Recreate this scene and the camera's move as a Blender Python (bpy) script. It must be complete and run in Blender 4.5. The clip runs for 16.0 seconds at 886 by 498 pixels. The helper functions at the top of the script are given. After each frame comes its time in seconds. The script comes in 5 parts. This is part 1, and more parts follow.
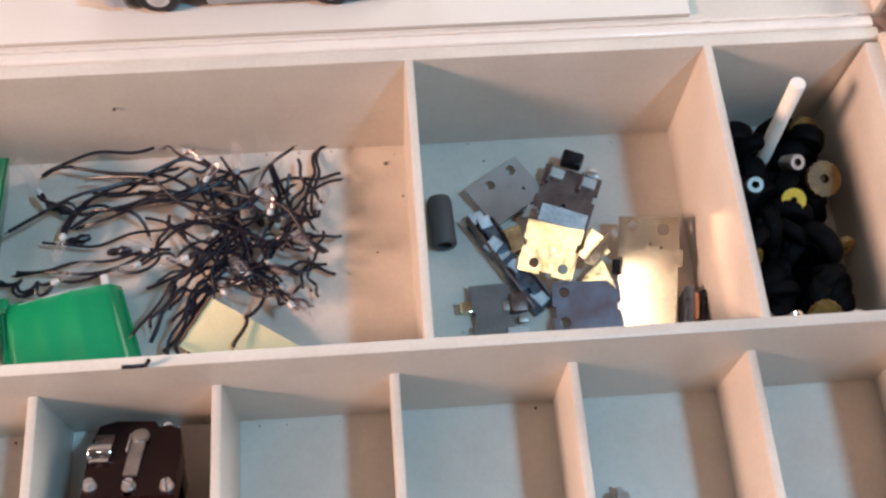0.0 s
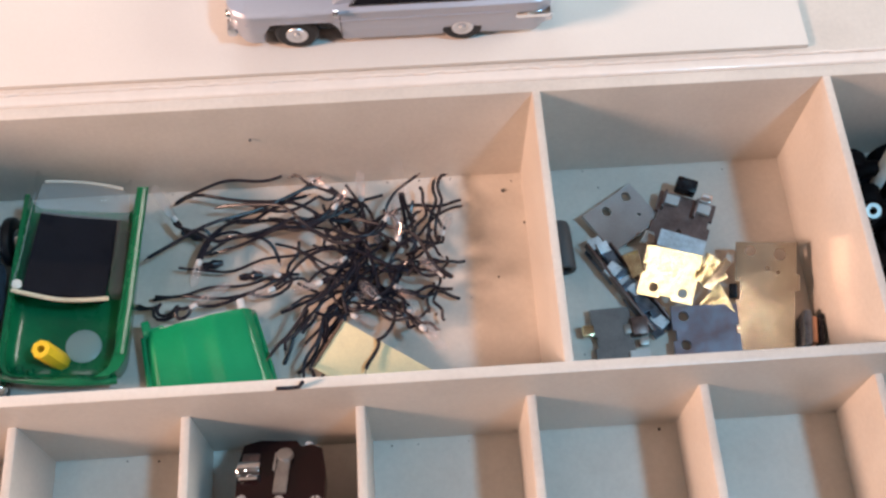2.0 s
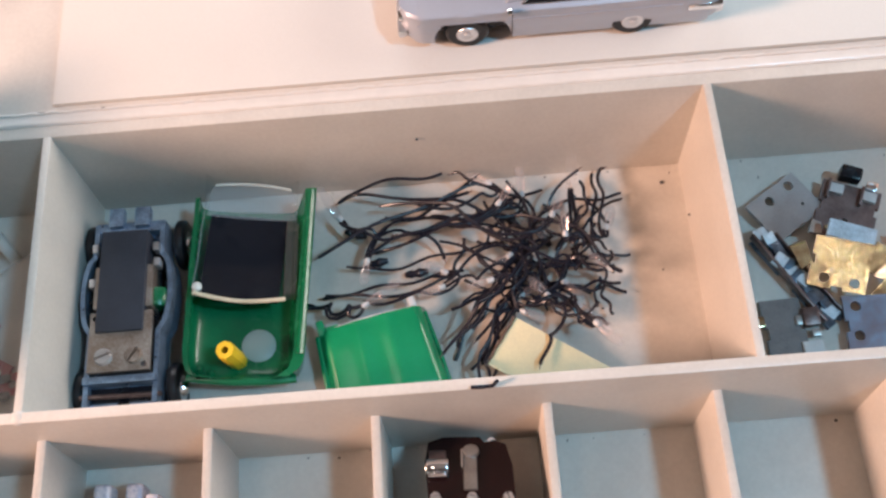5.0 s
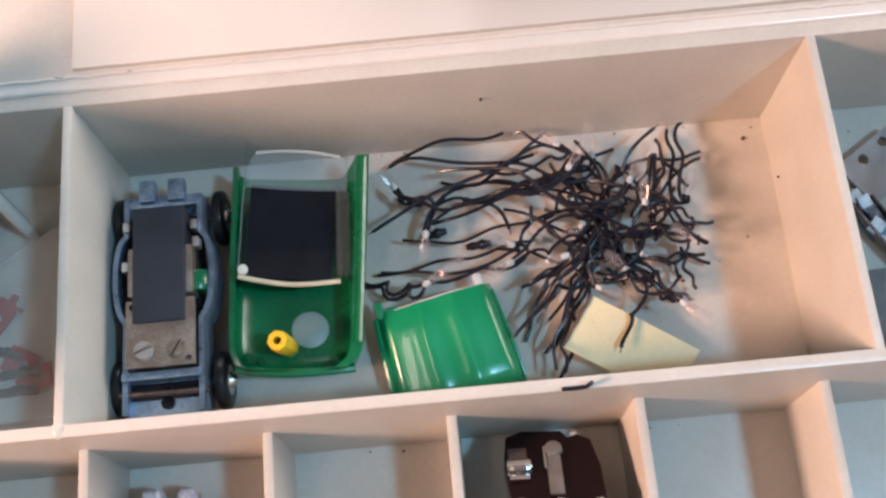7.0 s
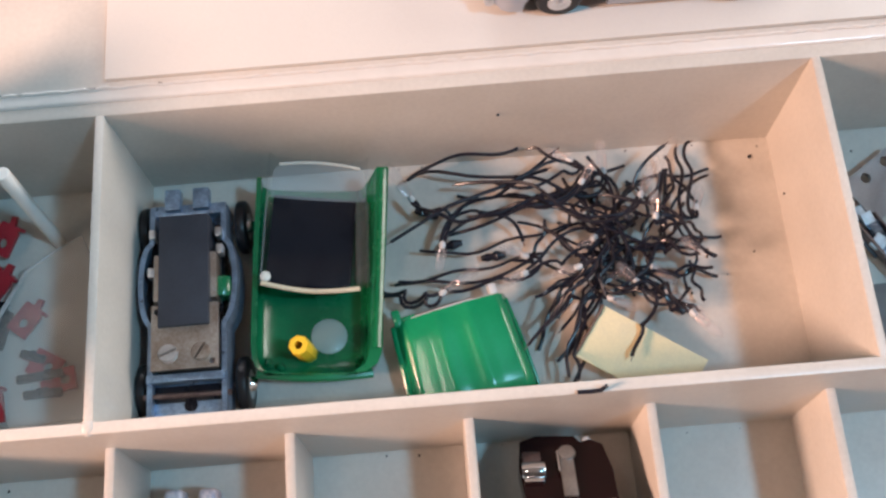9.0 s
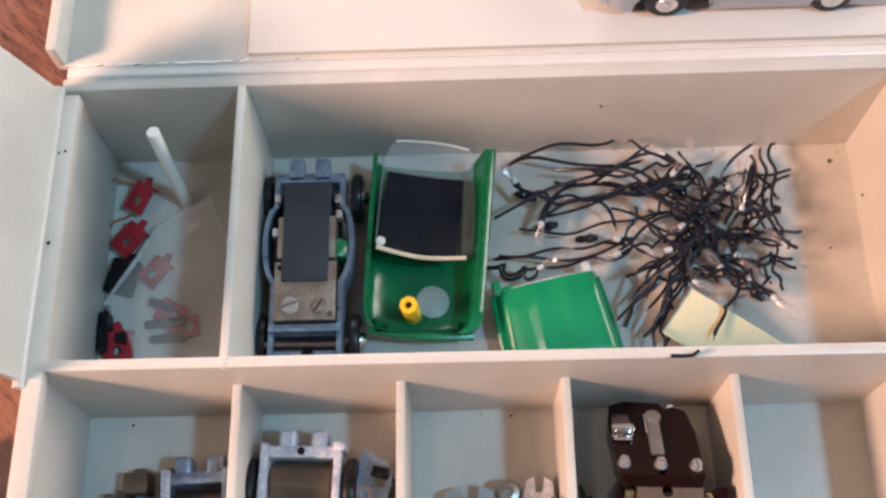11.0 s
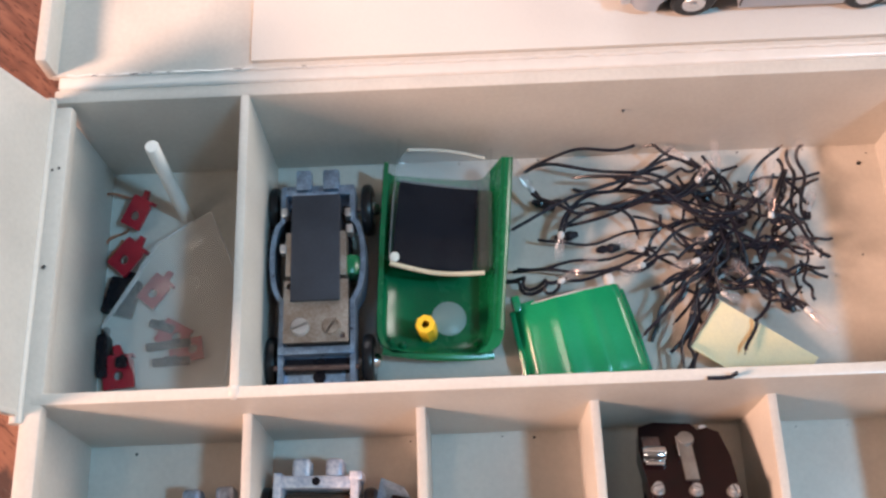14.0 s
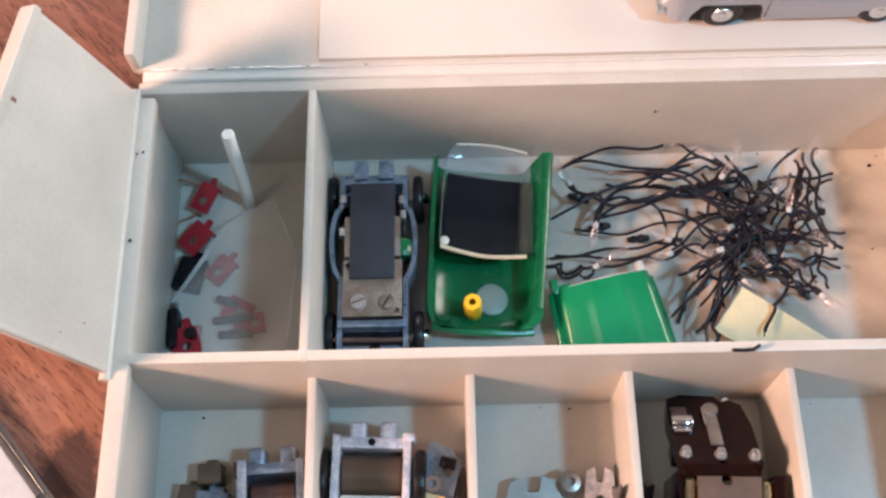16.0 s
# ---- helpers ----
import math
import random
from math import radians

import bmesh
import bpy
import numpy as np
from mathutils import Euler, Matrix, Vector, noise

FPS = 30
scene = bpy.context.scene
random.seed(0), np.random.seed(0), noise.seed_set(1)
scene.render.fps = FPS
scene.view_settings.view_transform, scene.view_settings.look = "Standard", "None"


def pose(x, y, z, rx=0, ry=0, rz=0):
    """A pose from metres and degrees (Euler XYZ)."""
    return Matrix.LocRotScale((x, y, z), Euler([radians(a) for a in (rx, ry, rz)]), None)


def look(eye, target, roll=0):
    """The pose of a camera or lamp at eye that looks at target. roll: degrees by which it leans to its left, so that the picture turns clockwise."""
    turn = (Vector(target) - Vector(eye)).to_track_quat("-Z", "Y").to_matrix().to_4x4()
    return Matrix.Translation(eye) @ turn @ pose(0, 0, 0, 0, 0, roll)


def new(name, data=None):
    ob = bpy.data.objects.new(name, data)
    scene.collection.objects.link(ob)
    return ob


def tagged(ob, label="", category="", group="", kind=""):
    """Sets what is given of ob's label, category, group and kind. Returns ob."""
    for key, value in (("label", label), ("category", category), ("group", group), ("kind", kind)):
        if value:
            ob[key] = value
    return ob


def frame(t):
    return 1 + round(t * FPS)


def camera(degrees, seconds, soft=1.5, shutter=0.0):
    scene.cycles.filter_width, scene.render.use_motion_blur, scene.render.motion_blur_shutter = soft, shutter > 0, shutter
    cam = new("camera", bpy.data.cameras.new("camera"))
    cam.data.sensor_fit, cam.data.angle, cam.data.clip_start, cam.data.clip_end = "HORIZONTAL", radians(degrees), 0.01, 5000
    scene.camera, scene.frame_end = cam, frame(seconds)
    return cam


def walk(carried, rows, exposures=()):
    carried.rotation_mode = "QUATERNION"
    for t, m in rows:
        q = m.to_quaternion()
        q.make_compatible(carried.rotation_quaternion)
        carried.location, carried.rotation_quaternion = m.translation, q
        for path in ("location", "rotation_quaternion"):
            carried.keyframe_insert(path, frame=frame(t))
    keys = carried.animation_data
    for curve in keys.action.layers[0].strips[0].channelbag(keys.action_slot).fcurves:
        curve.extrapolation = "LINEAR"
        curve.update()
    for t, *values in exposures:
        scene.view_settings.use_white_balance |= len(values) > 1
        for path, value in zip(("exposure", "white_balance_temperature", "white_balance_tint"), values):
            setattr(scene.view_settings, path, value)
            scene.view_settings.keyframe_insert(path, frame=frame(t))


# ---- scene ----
cam = camera(46.45, 16.0, soft=2.6)
PATH = [
    # seconds, eye, a point ahead, roll
    (0, (0.16036, -0.07275, 0.25653), (0.17200, 0.00832, 0.07407), 4.15),
    (0.5, (0.15160, -0.07276, 0.26043), (0.16337, 0.00789, 0.07779), 4.67),
    (1, (0.14669, -0.07444, 0.25800), (0.15668, 0.00736, 0.07577), 3.13),
    (1.5, (0.13844, -0.07172, 0.26073), (0.14874, 0.01111, 0.07898), 3.33),
    (2, (0.13529, -0.07296, 0.26443), (0.14142, 0.01186, 0.08341), 0.40),
    (2.5, (0.13106, -0.07546, 0.26538), (0.13719, 0.00997, 0.08464), 0.48),
    (3, (0.12484, -0.07804, 0.26486), (0.13069, 0.00808, 0.08445), 0.30),
    (3.5, (0.12423, -0.07768, 0.26693), (0.12922, 0.00789, 0.08623), -0.31),
    (4, (0.11835, -0.07902, 0.27094), (0.11906, 0.00725, 0.09051), -3.24),
    (4.3, (0.11467, -0.07572, 0.26941), (0.11553, 0.01397, 0.09065), -3.76),
    (4.5, (0.11111, -0.07622, 0.26811), (0.11096, 0.01230, 0.08876), -4.11),
    (4.7, (0.10843, -0.07375, 0.26921), (0.10448, 0.01228, 0.08870), -6.71),
    (6.8, (0.08206, -0.03726, 0.25328), (0.08191, 0.02568, 0.06344), -5.49),
    (7, (0.08345, -0.03786, 0.25308), (0.08225, 0.02462, 0.06309), -6.45),
    (7.5, (0.08126, -0.04174, 0.25772), (0.07958, 0.02102, 0.06783), -6.66),
    (8, (0.08196, -0.04310, 0.26019), (0.08236, 0.02047, 0.07056), -4.68),
    (8.5, (0.07962, -0.04366, 0.26091), (0.08102, 0.02001, 0.07132), -3.98),
    (9, (0.07729, -0.04460, 0.25888), (0.07787, 0.02333, 0.07077), -4.28),
    (9.5, (0.07395, -0.04826, 0.25903), (0.07608, 0.02263, 0.07203), -1.77),
    (10, (0.06687, -0.05743, 0.26369), (0.06293, 0.01669, 0.07797), -4.47),
    (10.2, (0.06359, -0.05943, 0.26514), (0.05940, 0.01385, 0.07909), -4.44),
    (12.5, (0.05455, -0.06966, 0.29047), (0.04596, 0.00494, 0.10510), -7.71),
    (13, (0.05208, -0.05924, 0.27691), (0.04348, 0.01454, 0.09121), -9.09),
    (13.5, (0.05093, -0.05268, 0.26830), (0.04615, 0.01847, 0.08145), -6.52),
    (14, (0.04967, -0.05209, 0.26526), (0.04751, 0.01824, 0.07805), -3.95),
    (14.5, (0.04090, -0.05545, 0.26131), (0.03984, 0.01538, 0.07428), -2.92),
    (15, (0.03854, -0.06331, 0.27155), (0.03495, 0.01107, 0.08593), -3.95),
    (15.5, (0.03441, -0.06769, 0.27408), (0.03331, 0.00713, 0.08861), -1.93),
    (16, (0.03686, -0.07017, 0.28415), (0.03494, 0.00442, 0.09859), -2.61),
]
EXPOSURES = [(0.0, -0.10), (10.2, -0.10), (12.5, 0.0), (16.0, 0.0)]
walk(cam, [(t, look(eye, target, roll)) for t, eye, target, roll in PATH], EXPOSURES)

# ---- world and lights ----
world = bpy.data.worlds.new("room_air")
scene.world = world
world.use_nodes = True
world.node_tree.nodes["Background"].inputs[0].default_value = (0.85, 0.9, 1.0, 1)
world.node_tree.nodes["Background"].inputs[1].default_value = 0.02


def area_lamp(name, eye, target, size, watts, colour):
    data = bpy.data.lights.new(name, "AREA")
    data.shape, data.size, data.energy, data.color = "DISK", size, watts, colour
    ob = new(name, data)
    ob.matrix_world = look(eye, target)
    return ob


area_lamp("cool_ceiling_light", (0.62, -0.23, 1.05), (0.10, 0.04, 0.0), 0.11, 7.3, (0.325, 0.70, 1.0))
area_lamp("warm_table_light", (-1.00, -0.27, 0.70), (0.1, 0.03, 0.03), 0.30, 31, (1.0, 0.60, 0.45))
# unseen overhead fill, added for warm shadows and glints on the brass
area_lamp("warm_overhead_fill", (-0.35, -0.15, 1.6), (-0.35, -0.15, 0.0), 0.14, 1.4, (1.0, 0.84, 0.70))
# broad fill added from behind to brighten the lid
area_lamp("back_fill_light", (-0.2, 1.7, 0.72), (0.0, 0.1, 0.0), 1.1, 23, (0.95, 0.93, 0.99))
# low fill added at the right, mainly for the left flap
area_lamp("right_fill_light", (1.45, 0.35, 0.55), (0.0, 0.05, 0.0), 0.8, 19, (1.0, 0.92, 0.87))

# ---- materials ----
MATERIALS = {}


def nodes_of(name):
    m = bpy.data.materials.new(name)
    m.use_nodes = True
    t = m.node_tree
    return m, t.nodes, t.links, t.nodes["Principled BSDF"]


def surface(name, colour, rough=0.5, metal=0.0, vary=0.15, grain=0.0006, patch=0.02, bump=0.05, rough_vary=0.15, dirt=None, transmission=0.0, coat=0.0, spec=0.5, scale=(1, 1, 1)):
    """Colour with fine grain and larger patches, varied roughness and a fine bump. grain and patch in metres."""
    m, n, l, b = nodes_of(name)
    co = n.new("ShaderNodeTexCoord")
    mp = n.new("ShaderNodeMapping")
    mp.inputs["Scale"].default_value = scale
    l.new(co.outputs["Object"], mp.inputs[0])
    fine, broad = n.new("ShaderNodeTexNoise"), n.new("ShaderNodeTexNoise")
    for tex, size, detail in ((fine, grain, 4), (broad, patch, 5)):
        tex.inputs["Scale"].default_value = 1 / size
        tex.inputs["Detail"].default_value = detail
        l.new(mp.outputs[0], tex.inputs["Vector"])
    mix = n.new("ShaderNodeMath")
    mix.operation = "MULTIPLY_ADD"
    mix.inputs[1].default_value = 0.4
    l.new(fine.outputs[0], mix.inputs[0])
    half = n.new("ShaderNodeMath")
    half.operation = "MULTIPLY"
    half.inputs[1].default_value = 0.6
    l.new(broad.outputs[0], half.inputs[0])
    l.new(half.outputs[0], mix.inputs[2])
    ramp = n.new("ShaderNodeValToRGB")
    ramp.color_ramp.elements[0].position, ramp.color_ramp.elements[1].position = 0.3, 0.7
    dark = dirt if dirt else tuple(c * (1 - vary) for c in colour)
    light = tuple(min(1, c * (1 + vary * 0.6)) for c in colour)
    ramp.color_ramp.elements[0].color = (*dark, 1)
    ramp.color_ramp.elements[1].color = (*light, 1)
    l.new(mix.outputs[0], ramp.inputs[0])
    l.new(ramp.outputs[0], b.inputs["Base Color"])
    rr = n.new("ShaderNodeMapRange")
    rr.inputs[3].default_value, rr.inputs[4].default_value = max(0.02, rough - rough_vary), min(1, rough + rough_vary)
    l.new(broad.outputs[0], rr.inputs[0])
    l.new(rr.outputs[0], b.inputs["Roughness"])
    b.inputs["Metallic"].default_value = metal
    b.inputs["Transmission Weight"].default_value = transmission
    b.inputs["Coat Weight"].default_value = coat
    b.inputs["Specular IOR Level"].default_value = spec
    bp = n.new("ShaderNodeBump")
    bp.inputs["Strength"].default_value, bp.inputs["Distance"].default_value = bump, 0.0004
    l.new(mix.outputs[0], bp.inputs["Height"])
    l.new(bp.outputs[0], b.inputs["Normal"])
    MATERIALS[name] = m
    return m


IVORY = surface("ivory_plastic", (0.585, 0.55, 0.50), 0.36, vary=0.12, grain=0.0012, patch=0.018, bump=0.06)
# glossier ivory, its base colour lightened to carry the hinge highlights
POLISHED = surface("polished_highlit_hinge_plastic", (0.70, 0.67, 0.63), 0.2, vary=0.05, grain=0.002, patch=0.006, bump=0.35, rough_vary=0.1)
CARD = surface("cream_card", (0.61, 0.585, 0.545), 0.7, vary=0.05, patch=0.04)
ROOM_PAINT = surface("room_paint", (0.24, 0.23, 0.22), 0.8, patch=0.3, grain=0.01)


def wood():
    m, n, l, b = nodes_of("table_wood")
    co, mp = n.new("ShaderNodeTexCoord"), n.new("ShaderNodeMapping")
    turned = n.new("ShaderNodeMapping")
    turned.inputs["Rotation"].default_value = (0, 0, radians(44))
    mp.inputs["Scale"].default_value = (1, 6, 1)
    l.new(co.outputs["Object"], turned.inputs[0])
    l.new(turned.outputs[0], mp.inputs[0])
    fibre, broad, pore = n.new("ShaderNodeTexNoise"), n.new("ShaderNodeTexNoise"), n.new("ShaderNodeTexNoise")
    for tex, s, d in ((fibre, 70, 6), (broad, 16, 4), (pore, 260, 2)):
        tex.inputs["Scale"].default_value, tex.inputs["Detail"].default_value = s, d
        l.new(mp.outputs[0], tex.inputs["Vector"])
    ramp = n.new("ShaderNodeValToRGB")
    e = ramp.color_ramp.elements
    e[0].position, e[0].color = 0.32, (0.045, 0.016, 0.012, 1)
    e[1].position, e[1].color = 0.70, (0.33, 0.16, 0.105, 1)
    mid = e.new(0.5)
    mid.color = (0.205, 0.088, 0.058, 1)
    add = n.new("ShaderNodeMath")
    add.operation = "MULTIPLY_ADD"
    add.inputs[1].default_value = 0.5
    half = n.new("ShaderNodeMath")
    half.operation = "MULTIPLY"
    half.inputs[1].default_value = 0.5
    l.new(broad.outputs[0], half.inputs[0])
    l.new(fibre.outputs[0], add.inputs[0])
    l.new(half.outputs[0], add.inputs[2])
    l.new(add.outputs[0], ramp.inputs[0])
    cut = n.new("ShaderNodeValToRGB")
    cut.color_ramp.elements[0].position, cut.color_ramp.elements[0].color = 0.36, (0.30, 0.22, 0.2, 1)
    cut.color_ramp.elements[1].position = 0.42
    l.new(pore.outputs[0], cut.inputs[0])
    mul = n.new("ShaderNodeMix")
    mul.data_type, mul.blend_type = "RGBA", "MULTIPLY"
    mul.inputs[0].default_value = 0.8
    l.new(ramp.outputs[0], mul.inputs[6])
    l.new(cut.outputs[0], mul.inputs[7])
    # a dark scorched stain with a ragged outline
    away = n.new("ShaderNodeVectorMath")
    away.operation = "DISTANCE"
    away.inputs[1].default_value = (-0.2195, -0.019, 0.76)
    wob = n.new("ShaderNodeTexNoise")
    wob.inputs["Scale"].default_value, wob.inputs["Detail"].default_value = 140, 5
    l.new(co.outputs["Object"], wob.inputs["Vector"])
    l.new(co.outputs["Object"], away.inputs[0])
    ragged = n.new("ShaderNodeMath")
    ragged.operation = "MULTIPLY_ADD"
    ragged.inputs[1].default_value = 0.018
    l.new(wob.outputs[0], ragged.inputs[0])
    l.new(away.outputs["Value"], ragged.inputs[2])
    edge = n.new("ShaderNodeMapRange")
    edge.inputs[1].default_value, edge.inputs[2].default_value = 0.0165, 0.021
    edge.inputs[3].default_value, edge.inputs[4].default_value = 0.92, 0.0
    l.new(ragged.outputs[0], edge.inputs[0])
    burnt = n.new("ShaderNodeMix")
    burnt.data_type = "RGBA"
    burnt.inputs[7].default_value = (0.03, 0.012, 0.012, 1)
    l.new(edge.outputs[0], burnt.inputs[0])
    l.new(mul.outputs[2], burnt.inputs[6])
    l.new(burnt.outputs[2], b.inputs["Base Color"])
    b.inputs["Roughness"].default_value = 0.42
    bp = n.new("ShaderNodeBump")
    bp.inputs["Strength"].default_value, bp.inputs["Distance"].default_value = 0.25, 0.0004
    l.new(pore.outputs[0], bp.inputs["Height"])
    l.new(bp.outputs[0], b.inputs["Normal"])
    return m


WOOD = wood()

# ---- mesh helpers: millimetres ----
MM = 0.001


def thing(name, label, category, x=0, y=0, z=0, rx=0, ry=0, rz=0, group="", kind=""):
    ob = new(name)
    ob.empty_display_size = 0.005
    ob.matrix_world = pose(x * MM, y * MM, z * MM, rx, ry, rz)
    return tagged(ob, label, category, group, kind)


def part(name, bm, material, parent=None, label="", smooth=40):
    bmesh.ops.scale(bm, vec=(MM, MM, MM), verts=bm.verts)
    me = bpy.data.meshes.new(name)
    bmesh.ops.recalc_face_normals(bm, faces=bm.faces)
    if smooth:
        limit = radians(smooth)
        for f in bm.faces:
            f.smooth = True
        for e in bm.edges:
            e.smooth = len(e.link_faces) == 2 and e.calc_face_angle(0) < limit
    bm.to_mesh(me)
    bm.free()
    me.materials.append(material)
    ob = new(name, me)
    ob.parent = parent
    if label:
        ob["label"] = label
    return ob


def block(x0, x1, y0, y1, z0, z1, bevel=0.4, segments=2, bm=None):
    bm = bm or bmesh.new()
    made = bmesh.ops.create_cube(bm, size=1)["verts"]
    for v in made:
        v.co = Vector((x0 + (x1 - x0) * (v.co.x + 0.5), y0 + (y1 - y0) * (v.co.y + 0.5), z0 + (z1 - z0) * (v.co.z + 0.5)))
    if bevel:
        edges = list({e for v in made for e in v.link_edges})
        bmesh.ops.bevel(bm, geom=edges, offset=bevel, segments=segments, affect="EDGES", profile=0.6)
    return bm


def tapered(x0, x1, y0, y1, z0, z1, spread_x=0.0, spread_y=0.0, bevel=0.4):
    """A block whose foot is wider than its top by spread on each side."""
    bm = bmesh.new()
    for v in bmesh.ops.create_cube(bm, size=1)["verts"]:
        low = 0.5 - v.co.z
        v.co = Vector((x0 + (x1 - x0) * (v.co.x + 0.5) + math.copysign(spread_x * low, v.co.x), y0 + (y1 - y0) * (v.co.y + 0.5) + math.copysign(spread_y * low, v.co.y), z0 + (z1 - z0) * (v.co.z + 0.5)))
    if bevel:
        bmesh.ops.bevel(bm, geom=bm.edges[:], offset=bevel, segments=2, affect="EDGES", profile=0.6)
    return bm


# ---- room and table ----
def slab(name, x0, x1, y0, y1, z0, z1, material, label, category):
    bm = block(x0, x1, y0, y1, z0, z1, 0)
    return tagged(part(name, bm, material, None, "", 0), label, category, kind="structure")


slab("floor", -2200, 2200, -2200, 2200, -800, -760, ROOM_PAINT, "plain floor of the room under the table", "floor")
slab("ceiling", -2200, 2200, -2200, 2200, 1650, 1690, ROOM_PAINT, "plain pale ceiling over the table", "ceiling")
slab("wall_north", -2200, 2200, 2200, 2240, -760, 1650, ROOM_PAINT, "plain painted wall beyond the table", "wall")
slab("wall_south", -2200, 2200, -2240, -2200, -760, 1650, ROOM_PAINT, "plain painted wall behind the table", "wall")
slab("wall_west", -2240, -2200, -2200, 2200, -760, 1650, ROOM_PAINT, "plain painted wall beside the table", "wall")
slab("wall_east", 2200, 2240, -2200, 2200, -760, 1650, ROOM_PAINT, "plain painted wall beside the table", "wall")

table = thing("table", "reddish-brown open-grained wooden table under the parts box", "table", 150, 0, -760)
part("tabletop", block(-600, 600, -420, 420, 730, 760, 4), WOOD, table)
for lx in (-540, 540):
    for ly in (-360, 360):
        part("leg", tapered(lx - 35, lx + 35, ly - 35, ly + 35, 0, 729, -8, -8, 3), WOOD, table)

# ---- the parts box ----
RIM, BASE, LOW = 43.1, 3.1, 29.9
X0, X1, Y0, Y1 = -47.2, 289.2, -78.0, 77.2
parts_box = thing("parts_box", "open ivory plastic hobby parts box with divided compartments on the table", "storage box")
part("floor_panel", block(X0 + 0.3, X1 - 0.3, Y0 + 0.3, Y1 - 0.3, 0, BASE, 0.3), IVORY, parts_box)
part("back_wall", tapered(X0, X1, 73.5, Y1, BASE - 0.2, RIM, 0, 1.2, 0.7), IVORY, parts_box)
part("front_wall", block(X0, X1, Y0, Y0 + 2.6, BASE - 0.2, RIM, 0.8), IVORY, parts_box)
part("left_wall", block(X0, -44.6, Y0 + 2.5, 72.6, BASE - 0.2, RIM - 0.4, 0.8), IVORY, parts_box)
part("left_rim", block(X0 + 0.6, -42.3, Y0 + 2.45, 72.55, RIM - 4, RIM - 0.12, 0.7), IVORY, parts_box)
part("right_wall", block(284.8, X1, Y0 + 2.5, 72.6, BASE - 0.2, RIM - 0.1, 0.8), IVORY, parts_box)
part("middle_wall", tapered(-45.0, 285.2, -1.6, 1.15, BASE - 0.2, RIM, 0, 2.4, 0.6), IVORY, parts_box)
for dx in (0.0, 169.4, 244.6):
    part("divider", tapered(dx - 1.1, dx + 1.1, 0.8, 73.8, BASE - 0.2, RIM - 0.05, 0.3, 0, 0.5), IVORY, parts_box)
for dx in (0.5, 40.5, 80.5, 121.2, 161.4, 202.5, 244.5):
    part("low_divider", tapered(dx - 1.15, dx + 1.15, Y0 + 2, -0.8, BASE - 0.2, LOW, 0.3, 0, 0.6), IVORY, parts_box)
part("hinge_bead", block(X0 + 1, X1 - 1, 77.0, 80.6, RIM - 2.0, RIM + 0.7, 0.9, 3), POLISHED, parts_box, "glossy worn hinge strip along the back rim")
lid = part("lid", block(-48.5, 290.6, 80.2, 158, 42.2, 44.4, 0.8), IVORY, parts_box, "open lid lying flat behind the box")
part("lid_lip", block(-49.3, -46.2, 80.4, 158, 42.0, 52.0, 1.2), IVORY, lid)
part("lid_lip", block(288.4, 291.4, 80.4, 158, 42.0, 52.0, 1.2), IVORY, lid)
part("lid_lip", block(-49.3, 291.4, 155.5, 158.6, 42.0, 52.0, 1.2), IVORY, lid)


def lathe_joint():
    bm = bmesh.new()
    bmesh.ops.create_uvsphere(bm, u_segments=16, v_segments=8, radius=1.9)
    for v in bm.verts:
        v.co = Vector((v.co.x, v.co.y, RIM - 0.7 + v.co.z * 0.5))
    return bm


def tube_pin():
    bm = bmesh.new()
    bmesh.ops.create_cone(bm, cap_ends=True, segments=12, radius1=1.5, radius2=1.5, depth=80, matrix=pose(0, 37, 0.6, 90, 0, 0))
    return bm


def end_flap(x, side):
    """A flap hinged on the end wall's rim, standing open and leaning outwards."""
    bm = block(-1.0, 1.0, -1.5, 76, 0, 43, 0.7)
    for v in bm.verts:
        v.co.z *= 1 + 0.36 * (76 - v.co.y) / 77.5
    flap = part("end_flap", bm, IVORY, parts_box, "raised end flap of ivory plastic")
    flap.matrix_basis = pose(x * MM, -2.4 * MM, (RIM - 1.0) * MM, 0, side * 17, 0)
    for fy, fz, fw in ((50, 46, 1.6), (8, 12, 0.4), (3.5, 20, 0.3)):
        part("flap_stain", block(0.85, 1.08, fy - fw / 3, fy + fw / 3, fz - fw, fz + fw, 0), WOOD, flap, "brown scuff", 0)
    part("flap_ridge", block(-0.4, 1.6, -1.6, -0.2, 2, 43, 0.4), IVORY, flap)
    part("hinge_pin", tube_pin(), IVORY, flap)
    lip = block(-2.5, 2.0, -1.5, 76, 41.5, 44.2, 0.8)
    for v in lip.verts:
        v.co.z *= 1 + 0.36 * (76 - v.co.y) / 77.5
    part("flap_lip", lip, IVORY, flap)
    return flap


part("wall_joint", lathe_joint(), IVORY, parts_box, "rounded blob where divider and wall meet")
end_flap(-47.6, -1)
end_flap(290.0, 1)
# lid insert
sheet = thing("card_sheet", "thin cream card sheet lying in the open lid", "card sheet", 1.8, 81.6, 44.5)
part("sheet", block(0, 239, 0, 72, 0, 1.4, 0.2), CARD, sheet)

